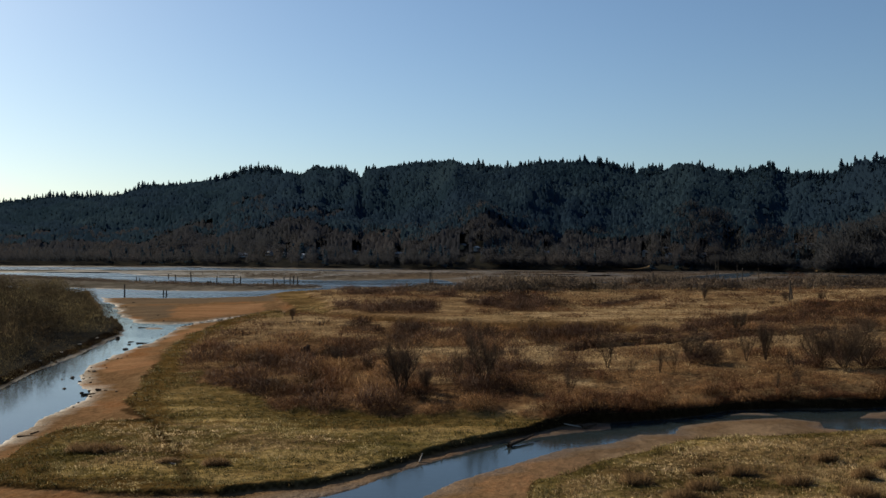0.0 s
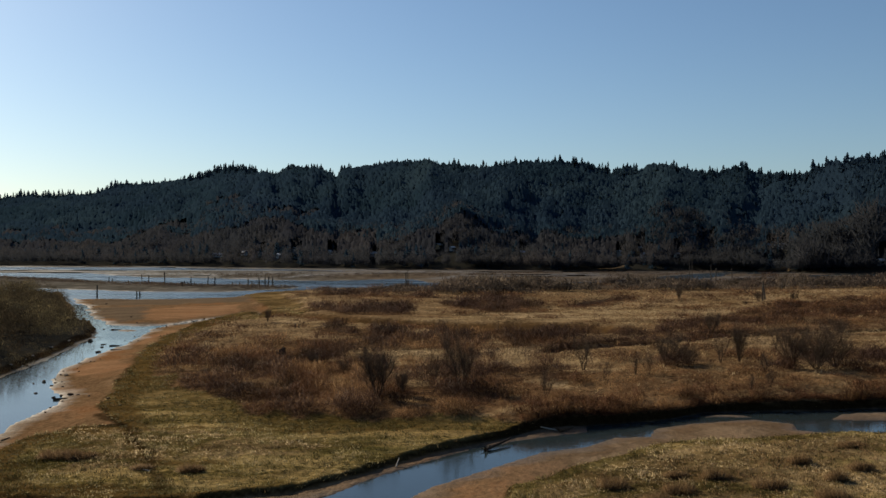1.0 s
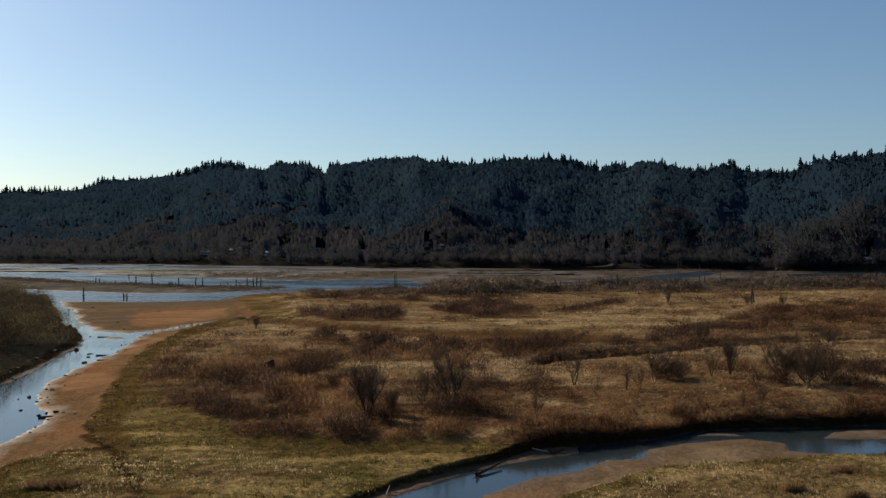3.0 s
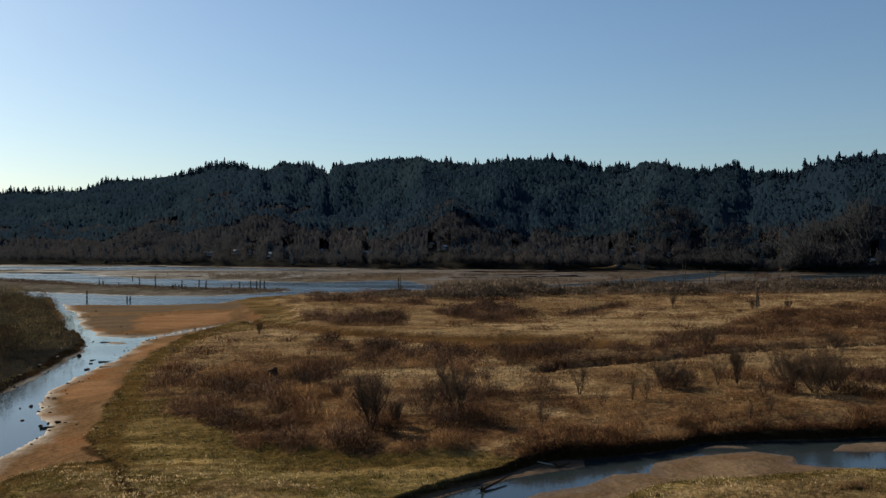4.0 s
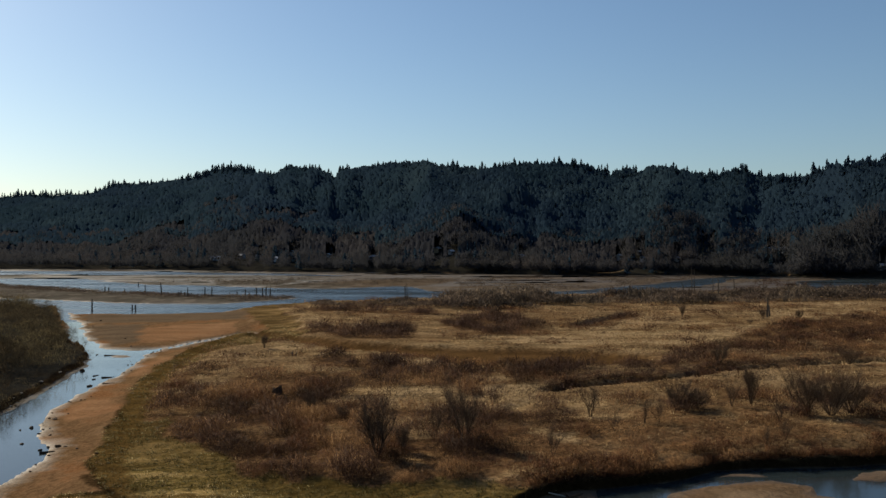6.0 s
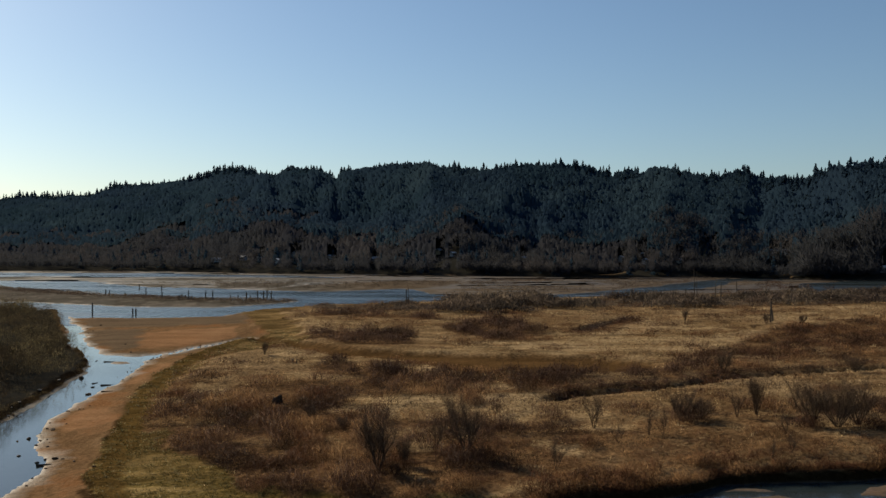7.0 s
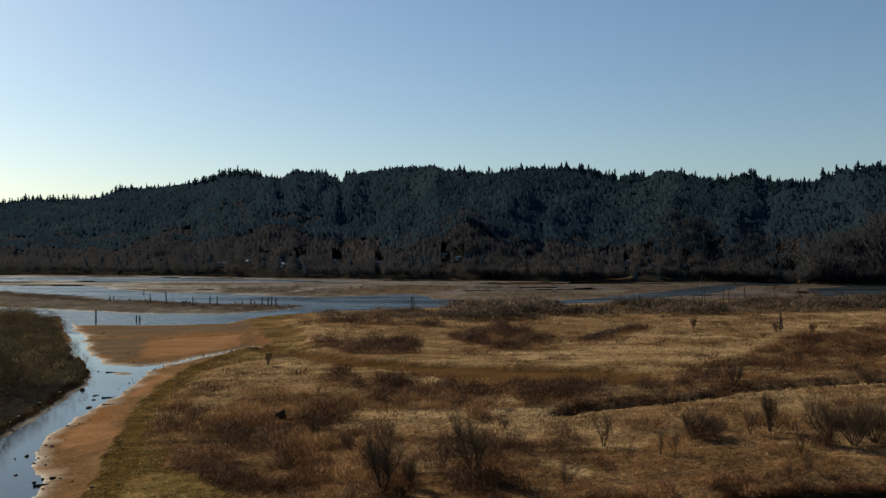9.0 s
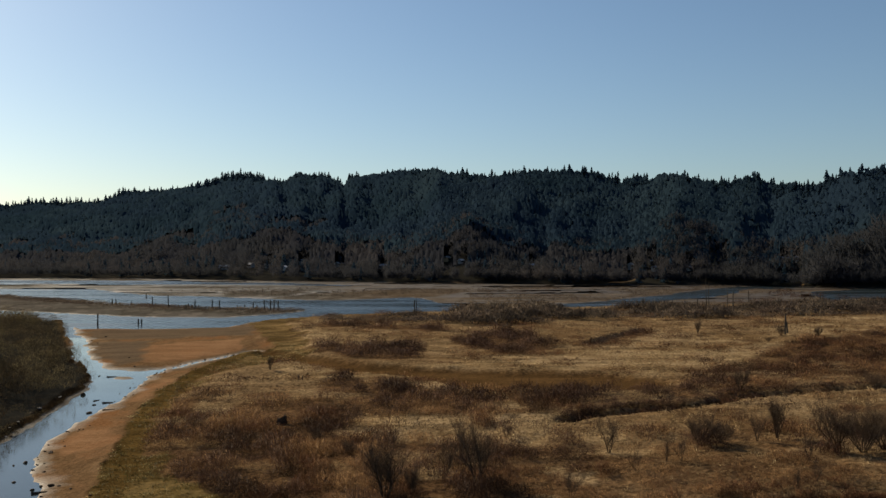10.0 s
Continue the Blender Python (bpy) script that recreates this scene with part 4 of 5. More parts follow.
def open_view(x, y, share, wide=0.42, behind=0.03):
    """False where a tree would stand in a house's garden; a share of the trees stays there."""
    b, r = np.degrees(np.arctan2(x, y)), np.hypot(x, y)
    near = np.min([np.abs(b - hb) + behind * np.maximum(r - hr - 5, 0) for hb, hr in HOMES], 0)
    return (near > wide) | (rng.random(len(x)) < share)


# ---- far woods on the hill ----
def downhill(p):
    """The way down the slope, as long as it is steep, by which the canopy leans to the light."""
    x, y = p[:, 0], p[:, 1]
    r = np.hypot(x, y)
    shore, ridge = (np.interp(np.degrees(np.arctan2(x, y)), *line) for line in (SHORE, RIDGE))
    steep = np.clip((hill(x * 0.5 + 0.5 * x * ridge / r, y * 0.5 + 0.5 * y * ridge / r)[0] - hill(x * 0.5 + 0.5 * x * shore / r, y * 0.5 + 0.5 * y * shore / r)[0]) / (0.5 * (ridge - shore)), 0, 0.6)
    return -np.c_[x / r, y / r, 0 * r] * steep[:, None]


def conifers(name, at, height, spread, pieces, material, tone, full=1.0, taper=1.25):
    """Evergreens far away: each a pointed cloud of small drooping sprays, open in places."""
    n, k = len(at), len(at) * pieces
    p, h, r = np.repeat(at, pieces, 0), np.repeat(height, pieces), np.repeat(spread, pieces)
    f = np.tile((np.arange(pieces) + 0.5) / pieces, n) ** taper
    f = np.clip(f + rng.normal(0, 0.02, k), 0.02, 0.985)
    ang = rng.random(k) * 2 * np.pi
    wide = r * (1 - f) ** 0.85 * (0.55 + 0.6 * rng.random(k)) + 0.02 * r
    out = np.c_[np.cos(ang), np.sin(ang), np.zeros(k)]
    side = np.c_[-np.sin(ang), np.cos(ang), 0.5 * rng.normal(size=k)]
    stem = p + np.c_[np.zeros((k, 2)), h * np.minimum(f + 0.10 + 0.05 * rng.random(k), 1.0)]
    tip = p + out * wide[:, None] + np.c_[np.zeros((k, 2)), h * (f - 0.02)]
    w = side * (full * (0.42 * wide + 0.10 * r))[:, None]
    normal = 0.25 * out + np.repeat(0.6 * downhill(at), pieces, 0) + (0, 0, 0.8) + 0.06 * rng.normal(size=(k, 3))
    return soft_mesh(name, np.stack([stem, tip - w, tip + w], 1), normal, np.repeat(tone, pieces), material)


def polar(bearing, r):
    b = np.radians(bearing)
    return r * np.sin(b), r * np.cos(b)


def canopy(name, pick, material, height, label):
    """The closed lower canopy that fills the gaps between the tall trees, as one uneven sheet."""
    B, S = np.meshgrid(np.linspace(-29.5, 30.5, 620), np.linspace(0.10, 1.0, 110))
    sh, ri = np.interp(B, *SHORE), np.interp(B, *RIDGE)
    cx, cy = polar(B, sh + (ri - sh) * S)
    cx, cy, B, S, ri = (v.ravel() for v in (cx, cy, B, S, ri))
    lumps = fbm(cx * 0.05, cy * 0.05, 3) + 0.7 * rng.random(len(cx)) - 0.35
    tall = np.minimum(height, 0.9 * tree_top(ri)) * (0.5 + 0.9 * (lumps - 0.2)) * ss(S, 0.09, 0.16)
    pts = np.c_[cx, cy, hill(cx, cy)[0] + tall]
    q = np.arange(110 * 620).reshape(110, 620)
    a, b, c, d = q[:-1, :-1].ravel(), q[:-1, 1:].ravel(), q[1:, 1:].ravel(), q[1:, :-1].ravel()
    tris = np.r_[np.c_[a, b, c], np.c_[a, c, d]]
    mid = tris[:, 0]
    tris = tris[(pick(S, fbm(cx * 0.012 + 4, cy * 0.012, 3), B) & open_view(cx, cy, 0, 0.3, 0.3) & ~lawn_mask(cx, cy, 14))[mid]]
    tri = pts[tris]
    flat = np.cross(tri[:, 1] - tri[:, 0], tri[:, 2] - tri[:, 0])
    flat /= np.linalg.norm(flat, axis=1)[:, None] + 1e-9
    flat *= np.sign(flat[:, 2:])
    tagged(soft_mesh(name, tri, 0.25 * flat + 0.6 * downhill(tri[:, 0]) + (0, 0, 0.8), tones(tri[:, 0, 0], tri[:, 0, 1], 0.015, 1.1, 0.04), material), label, "forest")


canopy("evergreen_understorey", lambda S, f, B: S + 0.8 * (f - 0.5) > 0.19 + 0.08 * ss(-B, 0, 14), M_HAZED_NEEDLES, 13.5, "closed dark evergreen understorey on the hillside")
canopy("bare_understorey", lambda S, f, B: S + 0.8 * (f - 0.5) <= 0.19 + 0.08 * ss(-B, 0, 14), M_HAZED_TWIGS, 11.5, "grey-brown leafless understorey on the lower slope")
b = -29 + 59 * rng.random(14000)
sh, ri = np.interp(b, *SHORE), np.interp(b, *RIDGE)
keep = rng.random(len(b)) < np.clip((ri - sh) / 1000, 0.36, 1)
b, sh, ri = b[keep], sh[keep], ri[keep]
s = rng.random(len(b)) ** 0.75 * 1.04
x, y = polar(b, sh + (ri - sh) * s)
mixn = fbm(x * 0.008, y * 0.008, 3)
leafy = rng.random(len(b)) < np.clip(0.95 - 3.2 * s + 1.6 * (mixn - 0.5) + 0.25 * ss(-b, 2, 14), 0.02, 0.85)
con = ~leafy & (s > 0.012) & ~lawn_mask(x, y, 14) & open_view(x, y, 0.1)
z = hill(x, y)[0] - 1.5
hc = (7.5 + 9 * rng.random(len(b)) ** 1.5) * (0.9 + 0.2 * s)
hc = np.minimum(hc, tree_top(ri) * (0.85 + 1.2 * np.clip(1 - s, 0, 1)))
tagged(conifers("conifer_forest", np.c_[x, y, z][con], hc[con], (hc * (0.25 + 0.11 * rng.random(len(b))))[con], 36, M_HAZED_NEEDLES, tones(x, y, 0.012, 1.5, 0.10)[con], 1.15, 0.9),
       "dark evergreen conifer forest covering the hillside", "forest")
# single dark evergreens between the houses
b = -20 + 46 * rng.random(150)
x, y = polar(b, np.interp(b, *SHORE) + 6 + 60 * rng.random(150))
hc = 8 + 8 * rng.random(150)
keep = open_view(x, y, 0.1)
tagged(conifers("shore_conifers", np.c_[x, y, hill(x, y)[0] - 0.5][keep], hc[keep], hc[keep] * (0.2 + 0.1 * rng.random(keep.sum())), 40, M_HAZED_NEEDLES, tones(x, y, 0.05)[keep]),
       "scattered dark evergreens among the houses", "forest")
# the ridge line, tree by tree, with gaps and tall ones
b = np.linspace(-28.5, 29.5, 1200) + 0.05 * rng.normal(size=1200)
ri = np.interp(b, *RIDGE) * (0.975 + 0.03 * rng.random(len(b)))
shape = fbm(b * 1.3, b * 0 + 3, 3)
x, y = polar(b, ri)
z = hill(x, y)[0] - 1
hc = tree_top(np.interp(b, *RIDGE)) * np.clip(0.38 + 0.75 * shape + 0.45 * rng.random(len(b)) ** 2.5 + 0.7 * ss(b, 1, 6) * rng.random(len(b)) ** 5, 0.45, 1.6)
tagged(conifers("ridge_conifers", np.c_[x, y, z], hc, hc * (0.19 + 0.13 * rng.random(len(b))), 60, M_HAZED_NEEDLES, tones(x, y, 0.02, 1, 0.15)),
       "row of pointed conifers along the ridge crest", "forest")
# leafless woods on the lower slope and along the far shore
b = -29 + 59 * rng.random(9000)
sh, ri = np.interp(b, *SHORE), np.interp(b, *RIDGE)
s = rng.random(len(b)) ** 1.6 * np.where(b < -4, 0.34, 0.36)
x, y = polar(b, sh + (ri - sh) * s + 3)
keep = (fbm(x * 0.012 + 4, y * 0.012, 3) > 0.36 + 0.2 * s) | (s < 0.05)
keep &= open_view(x, y, 0.12, 0.30, 0.15) & (~lawn_mask(x, y, 10) | (rng.random(len(b)) < 0.15))
x, y, s = x[keep], y[keep], s[keep]
z = hill(x, y)[0] - 0.5
h = 6 + 10 * rng.random(len(x)) * (0.5 + 0.5 * ss(s, 0, 0.08))
# a stand of tall bare trees at the near end of the hill
tb, tr = 22.8 + 4.2 * rng.random(70), 742 + 45 * rng.random(70)
tx, ty = polar(tb, tr)
x, y, z = np.r_[x, tx], np.r_[y, ty], np.r_[z, hill(tx, ty)[0] - 0.5]
h = np.r_[h, 15 + 12 * rng.random(70)]
tagged(bare_crowns("bare_woods", np.c_[x, y, z], h, h * (0.28 + 0.16 * rng.random(len(x))), 44, 0.06, M_HAZED_TWIGS, tones(x, y, 0.02, 1.2, 0.10), 0.30, 0.5, 1.25, downhill(np.c_[x, y])),
       "grey-brown leafless woods along the foot of the hill", "forest")

# ---- tussocks on the open marsh ----
for tx, ty, wide, tall in [(-17.4, 71.1, 1.1, 0.7), (-29.6, 76, 1.8, 0.8), (-27.6, 75.6, 1.5, 0.8), (-21.4, 71.8, 0.8, 0.35), (22, 67.8, 1.3, 0.8), (25, 64.9, 1.4, 0.8),
                           (18.4, 64, 1.6, 0.8), (13.9, 65.3, 1.5, 0.8), (30.7, 66.9, 0.7, 0.9), (30.1, 72.2, 0.9, 0.8), (19.2, 68.5, 1.0, 0.5), (34, 70, 1.1, 0.7),
                           (28, 62, 1.5, 0.8), (37, 78, 1.6, 0.5), (16, 61, 1.4, 0.7)]:
    tz = float(zones([tx], [ty])[0][0])
    n = 26
    wide, tall = 1.2 * wide, 1.15 * tall
    around = np.c_[rng.uniform(-0.55, 0.55, n) * wide, rng.uniform(-0.3, 0.3, n) * wide, np.zeros(n)] + (tx, ty, tz)
    ob = clumps("tussock", around, tall * (0.6 + 0.6 * rng.random(n)), 0.45 + 0.2 * rng.random(n), 100, 0.030, M_TUSSOCK, 0.3 + 0.5 * rng.random(n), 1.2)
    del ob["kind"]
    tagged(ob, "brown dried sedge tussock on the open marsh grass", "tussock", "tussocks on the marsh")

# ---- bare trees on the marsh ----
def tube(bm, p0, p1, r0, r1, sides=5):
    axis = (p1 - p0).normalized()
    u = axis.orthogonal().normalized()
    v = axis.cross(u)
    rings = [[bm.verts.new(p + (u * math.cos(q) + v * math.sin(q)) * r) for q in (2 * math.pi * k / sides for k in range(sides))] for p, r in ((p0, r0), (p1, r1))]
    for k in range(sides):
        bm.faces.new((rings[0][k], rings[0][(k + 1) % sides], rings[1][(k + 1) % sides], rings[1][k]))
    bm.faces.new(rings[1])


def sliver(bm, p0, p1, r, rnd):
    side = (p1 - p0).cross(Vector((rnd.gauss(0, 1), rnd.gauss(0, 1), rnd.gauss(0, 1)))).normalized() * r
    bm.faces.new([bm.verts.new(v) for v in (p0 - side, p0 + side, p1)])


def grow(rnd, bm_limbs, bm_twigs, p, way, length, r, level):
    """One limb: a bent run of short pieces that throws side shoots, down to bare twigs."""
    steps = (4, 4, 3)[level]
    for k in range(steps):
        q = p + way * (length / steps)
        r1 = r * 0.80
        if level < 2:
            tube(bm_limbs, p, q, r, r1, 5 if level == 0 else 3)
        else:
            sliver(bm_twigs, p, q + way * 0.3 * length / steps, r, rnd)
        way = (way + Vector((rnd.gauss(0, 0.18), rnd.gauss(0, 0.18), rnd.gauss(0.10, 0.11)))).normalized()
        if level < 2:
            for _ in range((3 if k else 1) if level == 0 else 2):
                a = rnd.random() * 6.283
                side = (way * 1.0 + Vector((math.cos(a), math.sin(a), 0.45)) * rnd.uniform(0.35, 0.85)).normalized()
                grow(rnd, bm_limbs, bm_twigs, q, side, length * rnd.uniform(0.34, 0.55), max(r1 * 0.5, 0.0024), level + 1)
        else:
            for _ in range(3):
                a = rnd.random() * 6.283
                side = (way * 0.9 + Vector((math.cos(a), math.sin(a), 0.5)) * rnd.uniform(0.4, 0.9)).normalized()
                sliver(bm_twigs, q, q + side * length * rnd.uniform(0.5, 1.0), 0.0013, rnd)
        p, r = q, r1


def bare_tree(seed, stems, spread, label):
    """A leafless tree of unit height with several stems from one foot."""
    rnd = random.Random(seed)
    tree = thing("bare_tree", label, "tree")
    limbs, twigs = bmesh.new(), bmesh.new()
    for k in range(stems):
        a = 6.283 * k / stems + rnd.uniform(-0.4, 0.4)
        lean = rnd.uniform(0.25, 1.0) * spread
        way = Vector((math.cos(a) * lean, math.sin(a) * lean, 1)).normalized()
        grow(rnd, limbs, twigs, Vector((0.02 * math.cos(a), 0.02 * math.sin(a), -0.02)), way, rnd.uniform(0.55, 0.85), 0.016 if stems > 2 else 0.028, 0)
    for _ in range(110 * stems):
        v = Vector((rnd.gauss(0, 1), rnd.gauss(0, 1), rnd.gauss(0, 1))).normalized() * rnd.random() ** 0.4
        at = Vector((v.x * (0.16 + 0.30 * spread), v.y * (0.16 + 0.30 * spread), 0.60 + 0.36 * v.z))
        sliver(twigs, at, at + (Vector((v.x, v.y, 0.9)) + 0.4 * Vector((rnd.gauss(0, 1), rnd.gauss(0, 1), rnd.gauss(0, 1)))).normalized() * rnd.uniform(0.06, 0.13), 0.0022, rnd)
    part("trunk", limbs, M_BARK, tree)
    part("crown", twigs, M_TWIG, tree)
    return tree


LABELS = ("leafless dark multi-stemmed willow standing in dry brush", "small leafless marsh tree with a forked trunk", "wide leafless shrub tree with fine dense twigs")
makers = [bare_tree(3, 8, 0.45, LABELS[0]), bare_tree(5, 7, 0.5, LABELS[0]), bare_tree(8, 2, 0.4, LABELS[1]), bare_tree(11, 8, 0.8, LABELS[2]), bare_tree(14, 3, 0.5, LABELS[1]),
          bare_tree(21, 7, 0.7, LABELS[2]), bare_tree(27, 4, 0.35, LABELS[0]), bare_tree(33, 9, 1.0, LABELS[2])]
# place, height, kind, width against height
TREES = [(4.9, 105.7, 6.7, 5, 0.85), (-4.6, 100.2, 6.0, 0, 1.15), (-1.9, 102.3, 3.2, 1, 0.9), (1.7, 109.5, 4.0, 4, 0.7), (13.8, 99.9, 3.1, 4, 0.9),
         (21.3, 118.7, 4.2, 6, 1.0), (22.6, 110.5, 2.2, 4, 0.9), (27, 114.1, 2.9, 2, 0.8), (28.7, 114.1, 2.9, 4, 1.0), (33.2, 122.4, 4.6, 3, 0.9),
         (36.1, 123.3, 3.0, 7, 1.2), (41, 124, 3.4, 6, 0.9), (44.4, 126.4, 5.1, 0, 0.8), (42.9, 113, 3.1, 2, 0.9), (48, 117.3, 6.0, 5, 1.0),
         (51.3, 117.5, 5.9, 7, 1.1), (54.5, 119, 5.9, 3, 1.0), (66.5, 161.7, 2.4, 2, 1.2), (69.4, 162.9, 2.2, 2, 1.1), (-31.7, 193.7, 2.8, 1, 0.8),
         (78.6, 275.8, 3.7, 1, 1.0), (52.9, 165, 4.1, 5, 1.2), (37.9, 104, 2.6, 2, 0.8), (74.2, 258.4, 1.8, 4, 1.0), (89.8, 250.4, 1.4, 3, 1.4),
         (41, 106.4, 2.0, 4, 0.9), (76.7, 166, 3.1, 7, 1.2), (-9.7, 121.3, 2.2, 7, 1.0), (-14.6, 128.3, 2.4, 5, 1.0), (9.8, 127.9, 2.0, 4, 1.0),
         (100, 268, 3.0, 5, 1.3), (108, 262, 3.2, 1, 1.2)]
spin = random.Random(4)
used = set()
for tx, ty, th, kind, wide in TREES:
    tz = float(zones([tx], [ty])[0][0])
    m = pose(tx, ty, tz - 0.03, 0, 0, spin.uniform(0, 360)) @ Matrix.Diagonal((0.88 * th * wide, 0.88 * th * wide, 0.84 * th, 1))
    if kind in used:
        tree = copy_thing(makers[kind], Matrix())
    else:
        tree = makers[kind]
        used.add(kind)
    tree.matrix_basis = m


# ---- pilings and snags ----
def piling(x, y, z, h, r, rnd, lean=2.0):
    bm = bmesh.new()
    foot, rings = z - 0.6, 5
    for k in range(rings):
        p0, p1 = (h + 0.6) * k / rings, (h + 0.6) * (k + 1) / rings
        tube(bm, Vector((0, 0, p0)), Vector((0, 0, p1)), r * (1 - 0.05 * k), r * (0.95 - 0.05 * k), 8)
    for v in bm.verts:
        v.co += Vector((rnd.gauss(0, 0.06 * r), rnd.gauss(0, 0.06 * r), rnd.gauss(0, 0.12 * r)))
    ob = part("piling", bm, M_PILING)
    ob.matrix_basis = pose(x, y, foot, rnd.gauss(0, lean), rnd.gauss(0, lean), rnd.uniform(0, 360))
    return ob


def snag(x, y, h, rnd):
    bm_a = bmesh.new()
    ob = thing("dead_tree", "tall bare dead tree trunk by the river", "tree", at=pose(x, y, float(zones([x], [y])[0][0]) - 0.3, 0, 0, rnd.uniform(0, 360)))
    for k in range(6):
        tube(bm_a, Vector((0.05 * k, 0, h * k / 6)), Vector((0.05 * k + 0.05, 0, h * (k + 1) / 6)), 0.24 * (1 - 0.13 * k), 0.24 * (0.87 - 0.13 * k), 7)
    for _ in range(14):
        q, a = rnd.uniform(0.3, 0.98) * h, rnd.uniform(0, 6.283)
        start = Vector((0.3 * q / h, 0, q))
        bm_b = bmesh.new()
        tube(bm_b, start, start + Vector((math.cos(a), math.sin(a), 0.5)) * rnd.uniform(0.5, 1.6) * (1.15 - q / h), 0.06, 0.02, 4)
        part("branch", bm_b, M_PILING, ob)
    part("trunk", bm_a, M_PILING, ob)


posts = random.Random(9)
for px, py, pz, ph in [(-114.8, 331.2, -2.5, 4.5), (-103, 338.6, -2.5, 2.1), (-101.9, 338.6, -2.5, 2.1), (-158, 529, -2.5, 2.8), (-129.6, 445, -1.8, 4.1),
                       (-115.8, 423, -1.8, 6.0), (-152, 455, -1.8, 2.8), (-102.2, 415, -1.8, 4.3), (-94.7, 415, -1.8, 4.3), (-91.5, 415, -1.8, 4.3),
                       (-76.4, 414, -1.8, 3.4), (-71.4, 414, -1.8, 4.1), (-68.9, 414, -1.8, 4.1), (-67.4, 414, -1.8, 4.4), (-65.6, 414, -1.8, 4.1),
                       (-105.9, 415, -1.8, 2.0),
                       (-109.8, 428.2, -1.8, 1.6), (-108.3, 428.2, -1.8, 2), (-106.8, 428.2, -1.8, 1.5), (-102.7, 424, -1.8, 1.4), (-85.5, 423.9, -1.8, 1.6), (-82.2, 423.9, -1.8, 1.8), (-76.6, 423.9, -1.8, 1.5), (-133.4, 450.5, -1.8, 1.2), (-144.2, 460.1, -1.8, 1.2), (-155.2, 470.1, -1.8, 1.8)]:
    tagged(piling(px, py, pz, ph, 0.3, posts), "dark weathered wooden piling standing in the river flats", "post", "old pilings in the river")
for px, py, ph, pr in [(81.9, 358.6, 5.7, 0.3), (104.1, 361.7, 5.6, 0.25), (125.8, 386, 7.1, 0.25), (143.8, 418, 6.4, 0.25), (102.7, 272, 6.0, 0.3), (104.8, 275.5, 3.4, 0.25),
                       (-24.3, 181.3, 0.8, 0.16), (-23.6, 181.3, 0.8, 0.16), (-4.7, 341, 6.3, 0.26)]:
    tagged(piling(px, py, float(zones([px], [py])[0][0]), ph, pr, posts), "dark weathered wooden post standing in the marsh", "post", "old posts in the marsh")
for px, py, ph in [(-3.9, 341, 7.8), (109.4, 368, 14.5), (110.6, 369, 12.5), (123.5, 386, 9.5)]:
    snag(px, py, ph, posts)


# ---- houses on the far shore ----
def house(bearing, r, size, turn, wall, roof):
    x, y = polar(bearing, r)
    z = float(zones([x], [y])[0][0])
    w, d, h = (0.60 * v for v in size)
    ob = thing("house", f"small {('white', 'grey', 'tan')[wall]} house with a pitched roof among bare trees", "house", "houses on the far shore", pose(x, y, z, 0, 0, turn - bearing))
    bm = bmesh.new()
    bmesh.ops.create_cube(bm, size=1, matrix=Matrix.Translation((0, 0, h / 2 - 0.5)) @ Matrix.Diagonal((w, d, h + 1, 1)))
    part("wall", bm, M_WALLS[wall], ob)
    bm = bmesh.new()
    e, top = 0.5, h + 0.32 * d
    ring = [[bm.verts.new((sx * (w / 2 + e), sy, sz)) for sy, sz in ((-d / 2 - e, h - 0.1), (0, top), (d / 2 + e, h - 0.1), (d / 2 + e, h - 0.35), (0, top - 0.28), (-d / 2 - e, h - 0.35))] for sx in (-1, 1)]
    for k in range(6):
        bm.faces.new((ring[0][k], ring[1][k], ring[1][(k + 1) % 6], ring[0][(k + 1) % 6]))
    for side in ring:
        bm.faces.new(side)
    bmesh.ops.recalc_face_normals(bm, faces=bm.faces)
    part("roof", bm, M_ROOFS[roof], ob)
    for k in range(3):
        bm = bmesh.new()
        bmesh.ops.create_cube(bm, size=1, matrix=Matrix.Translation(((k - 1) * w * 0.3, -d / 2 - 0.02, h * 0.55)) @ Matrix.Diagonal((1.5, 0.12, 1.3, 1)))
        part("window", bm, M_PANE, ob)


SHAPES = [((16, 9, 4), 10, 0, 2), ((12, 8, 5), -60, 1, 0), ((11, 8, 5), 55, 0, 0), ((12, 8, 5), 70, 0, 2), ((14, 8, 5.5), 60, 1, 0), ((14, 8, 4), 50, 0, 2), ((20, 9, 3.6), 30, 1, 2),
          ((10, 8, 5), 60, 2, 0), ((8, 6, 4), 50, 1, 2), ((12, 8, 4.5), 40, 2, 2), ((7, 6, 6.5), 55, 0, 2), ((6, 5, 4), 50, 1, 2), ((7, 6, 5), 60, 0, 2), ((7, 6, 4), 50, 0, 2), ((13, 8, 5.5), 50, 0, 2),
          ((12, 7, 5), 60, 0, 2), ((9, 7, 5), 50, 1, 2)]
for (bearing, r), (size, turn, wall, roof) in zip(HOMES, SHAPES):
    house(bearing, r, size, turn, wall, roof)


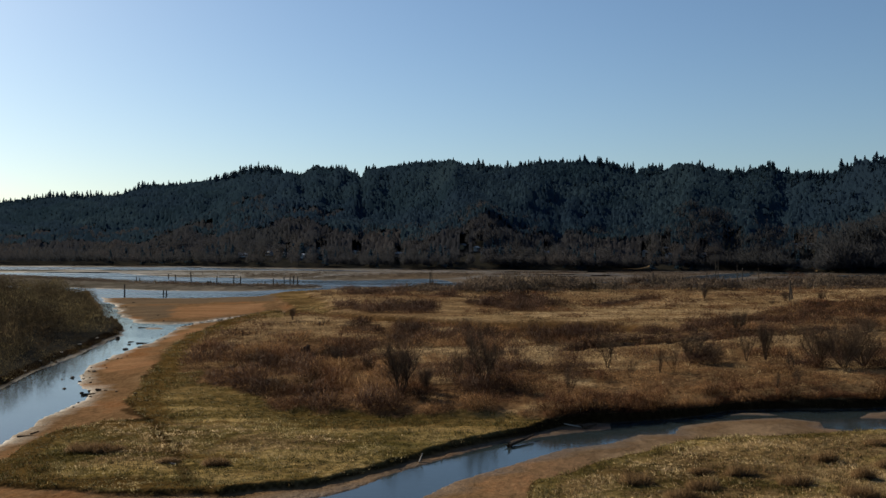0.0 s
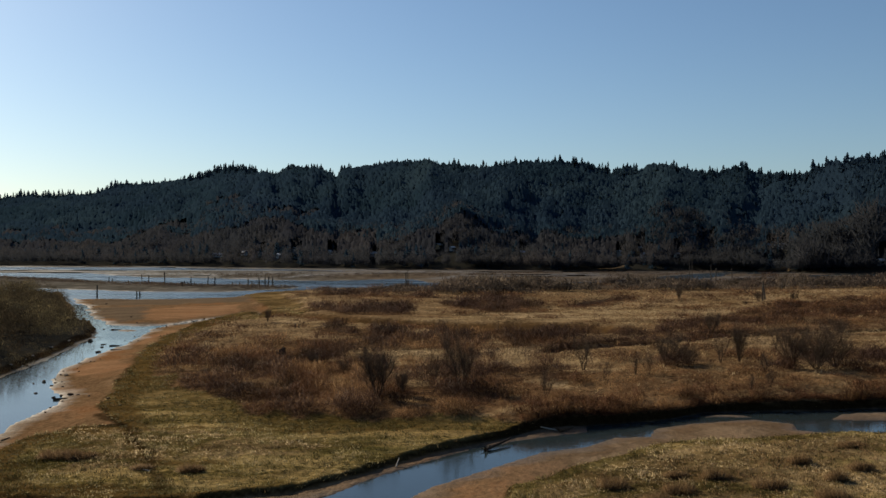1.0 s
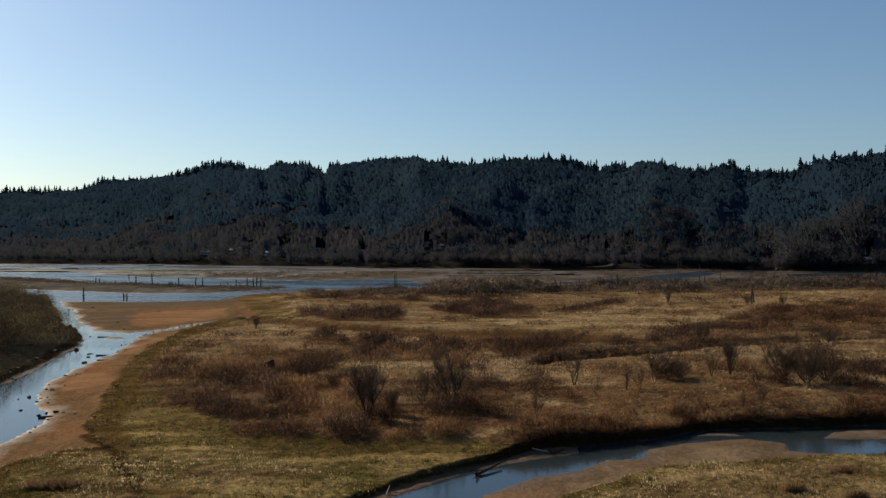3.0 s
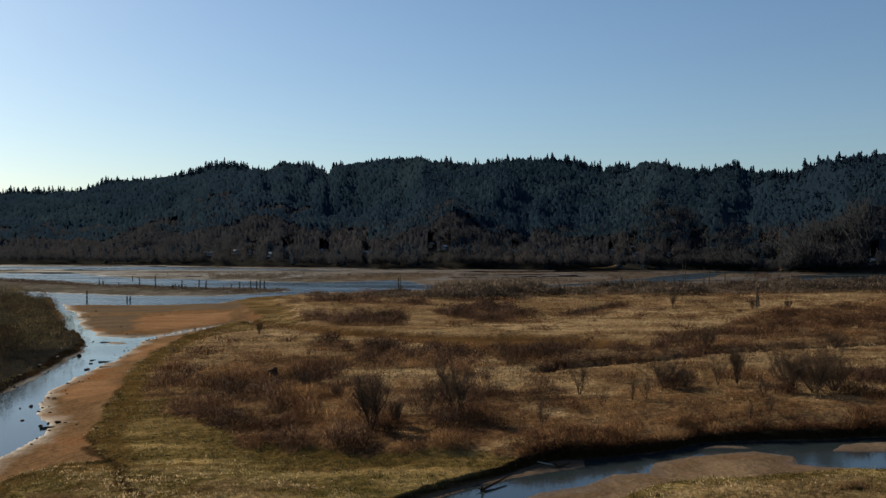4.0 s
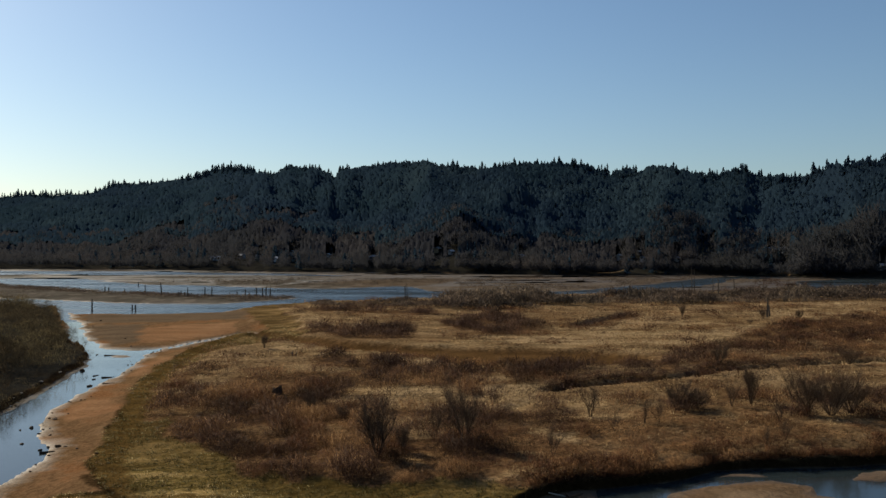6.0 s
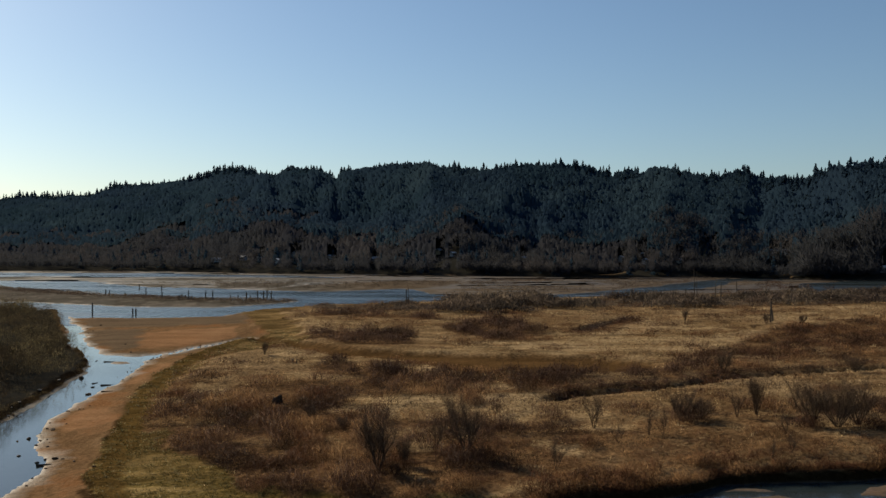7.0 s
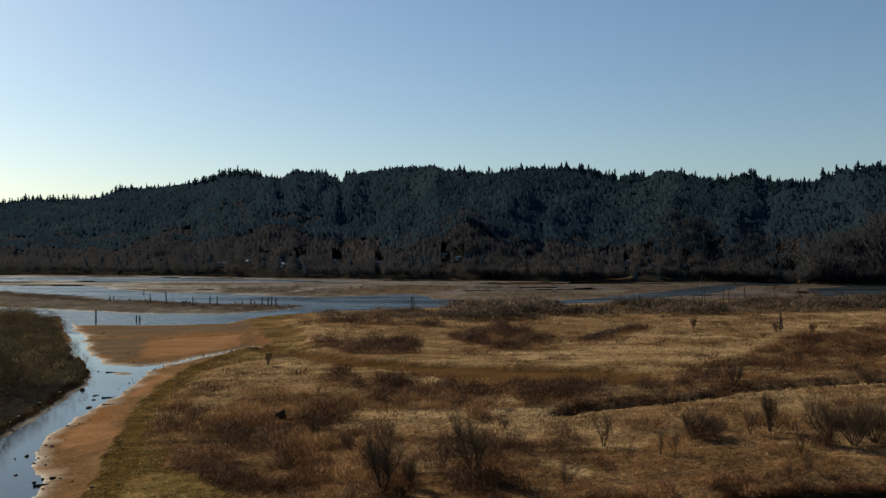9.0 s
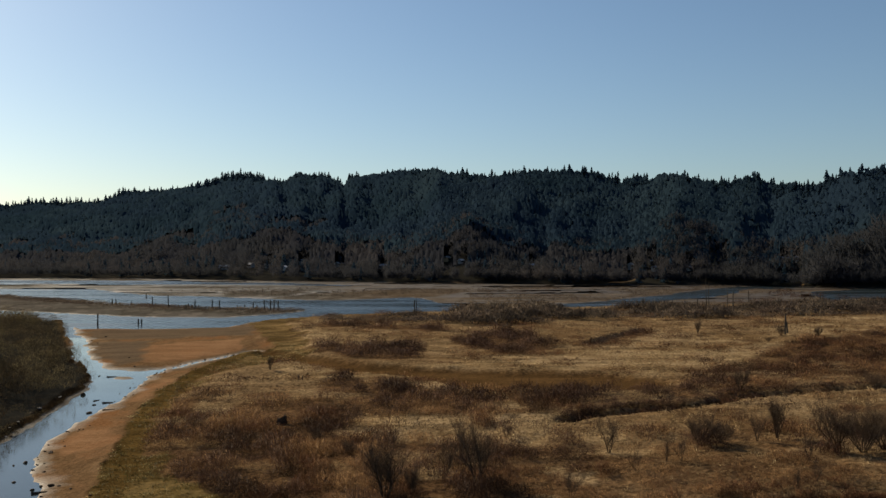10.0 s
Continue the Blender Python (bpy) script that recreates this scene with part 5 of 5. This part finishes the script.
# ---- driftwood, stumps and stones by the creeks ----
def lump(name, x, y, size, flat, rnd, material, label, category):
    bm = bmesh.new()
    bmesh.ops.create_icosphere(bm, subdivisions=2, radius=1)
    for v in bm.verts:
        n = v.co.normalized()
        v.co = n * (0.75 + 0.5 * noise.noise(n * 1.7 + Vector((x, y, 0)))) + Vector((rnd.gauss(0, 0.05), rnd.gauss(0, 0.05), 0))
    ob = part(name, bm, material)
    z = max(float(zones([x], [y])[0][0]), WATER)
    ob.matrix_basis = pose(x, y, z + 0.25 * size * flat, rnd.uniform(-10, 10), rnd.uniform(-10, 10), rnd.uniform(0, 360)) @ Matrix.Diagonal((size, size * 0.6, size * flat, 1))
    return tagged(ob, label, category)


def drift_log(x, y, length, r, turn, rise, rnd, material, label, rooted=True):
    z = max(float(zones([x], [y])[0][0]), WATER)
    ob = thing("driftwood_log", label, "log", at=pose(x, y, z + (0.6 if rooted else 0.1) * r, 0, 0, turn))
    bm, p, way = bmesh.new(), Vector((0, 0, 0)), Vector((1, 0, rise))
    for k in range(6):
        q = p + way * length / 6
        tube(bm, p, q, r * (1 - 0.09 * k), r * (0.91 - 0.09 * k), 7)
        p, way = q, way + Vector((0, rnd.gauss(0, 0.06), rnd.gauss(0, 0.02)))
    part("trunk", bm, material, ob)
    if not rooted:
        return
    bm = bmesh.new()
    for _ in range(8):
        a = rnd.uniform(0, 6.283)
        tube(bm, Vector((0.1, 0, 0)), Vector((-rnd.uniform(0.1, 0.4), math.cos(a) * 3.2 * r, 0.2 * r + abs(math.sin(a)) * 3.0 * r)), 0.4 * r, 0.1 * r, 5)
    part("roots", bm, material, ob)


stones = random.Random(21)
for rx, ry, rs, rf in [(-63, 178, 1.3, 0.5), (-57, 167, 0.8, 0.35), (-55, 159, 1.2, 0.35), (-47.1, 114.3, 0.6, 0.4), (-42.1, 112.3, 1.0, 0.4),
                       (-49, 129, 1.1, 0.4), (-39.2, 110.3, 0.5, 0.5), (-50, 124, 0.8, 0.5), (-62, 154, 0.9, 0.5), (-66, 217, 0.7, 0.5), (-72, 232, 0.7, 0.4),
                       (-35.5, 106, 0.5, 0.4), (-50.8, 122.5, 0.4, 0.5), (-59, 140, 0.8, 0.5), (-57, 120, 0.7, 0.5), (-97, 288, 0.8, 0.5)]:
    lump("stump", rx, ry, 0.62 * rs, rf, stones, M_DRIFT, "dark waterlogged stump on the sandy creek edge", "stump")
for rx, ry, rs in [(-58.3, 128, 0.6), (-59.6, 136, 0.8), (-61, 147, 0.7), (-62.5, 158, 0.9), (-64, 170, 0.7), (-59.5, 139.5, 0.9), (-66, 188, 0.8), (-60.5, 143, 0.5)]:
    lump("driftwood", rx, ry, 0.55 * rs, 0.3, stones, M_PALE, "pale bleached driftwood on the bank under the thicket", "driftwood")
lump("root_mound", -21, 141.5, 1.05, 1.15, stones, M_DRIFT, "dark upturned root mound in the brush", "stump")
for lx, ly, ll, lr, lt in [(-43, 109.2, 1.6, 0.22, 20), (-56.3, 168.8, 1.8, 0.2, 25), (-53.5, 161, 1.9, 0.2, 12), (-67, 202, 2.4, 0.18, 5), (-58.5, 171, 1.3, 0.16, 70), (-69, 203, 1.6, 0.15, 100)]:
    drift_log(lx, ly, ll, lr, lt, 0.02, stones, M_DRIFT, "dark driftwood log lying in the shallow creek", False)
drift_log(5.8, 81.1, 4.2, 0.16, 50, 0.12, stones, M_DRIFT, "dark half-sunken log slanting out of the creek")
drift_log(14.2, 89.3, 2.4, 0.11, 168, 0.10, stones, M_PALE, "weathered grey driftwood branch on a sandbar", False)
drift_log(13.6, 89.0, 1.6, 0.16, 20, 0.10, stones, M_DRIFT, "dark driftwood log with tangled roots on a sandbar")
drift_log(-39.2, 84.6, 1.5, 0.13, 30, 0.04, stones, M_DRIFT, "dark driftwood log on the creek bank", False)
drift_log(-38.4, 85.6, 1.1, 0.10, 75, 0.10, stones, M_DRIFT, "dark driftwood log on the creek bank", False)

drift_log(-1.9, 74.9, 0.9, 0.07, 80, 0.6, stones, M_PALE, "pale bleached stick standing out of the creek bank", False)
for lx, ly, ll, lt in [(-21.9, 71.3, 0.6, 15), (-21.2, 71.6, 0.5, 100), (-20.6, 71.0, 0.7, 160)]:
    drift_log(lx, ly, ll, 0.07, lt, 0.12, stones, M_PALE if lt > 90 else M_DRIFT, "weathered driftwood piece stranded on the marsh grass", False)

# small stones and bits of wood strewn along the water's edge
pebble_rnd = random.Random(33)
for lane, count in (([(-54, 160), (-55.5, 180), (-58, 200), (-57.5, 212)], 30), ([(-58, 218), (-55.5, 228), (-51, 240), (-46, 250.5)], 24), ([(-45.6, 117), (-49.6, 131), (-51.2, 150)], 18), ([(-40.5, 100), (-41.3, 110), (-45.5, 117)], 8),
                    ([(-83, 243), (-100, 283), (-113, 312)], 10)):
    for k in range(count):
        u = pebble_rnd.random() * (len(lane) - 1)
        (ax, ay), (bx, by) = lane[int(u)], lane[int(u) + 1]
        f = u - int(u)
        px, py = ax + f * (bx - ax) + pebble_rnd.gauss(0, 0.9), ay + f * (by - ay) + pebble_rnd.gauss(0, 1.5)
        ob = lump("stone", px, py, pebble_rnd.uniform(0.12, 0.32), 0.5, pebble_rnd, M_DRIFT, "small dark wet stone at the creek's edge", "stone")
        tagged(ob, "small dark wet stone at the creek's edge", "stone", "stones along the creek")
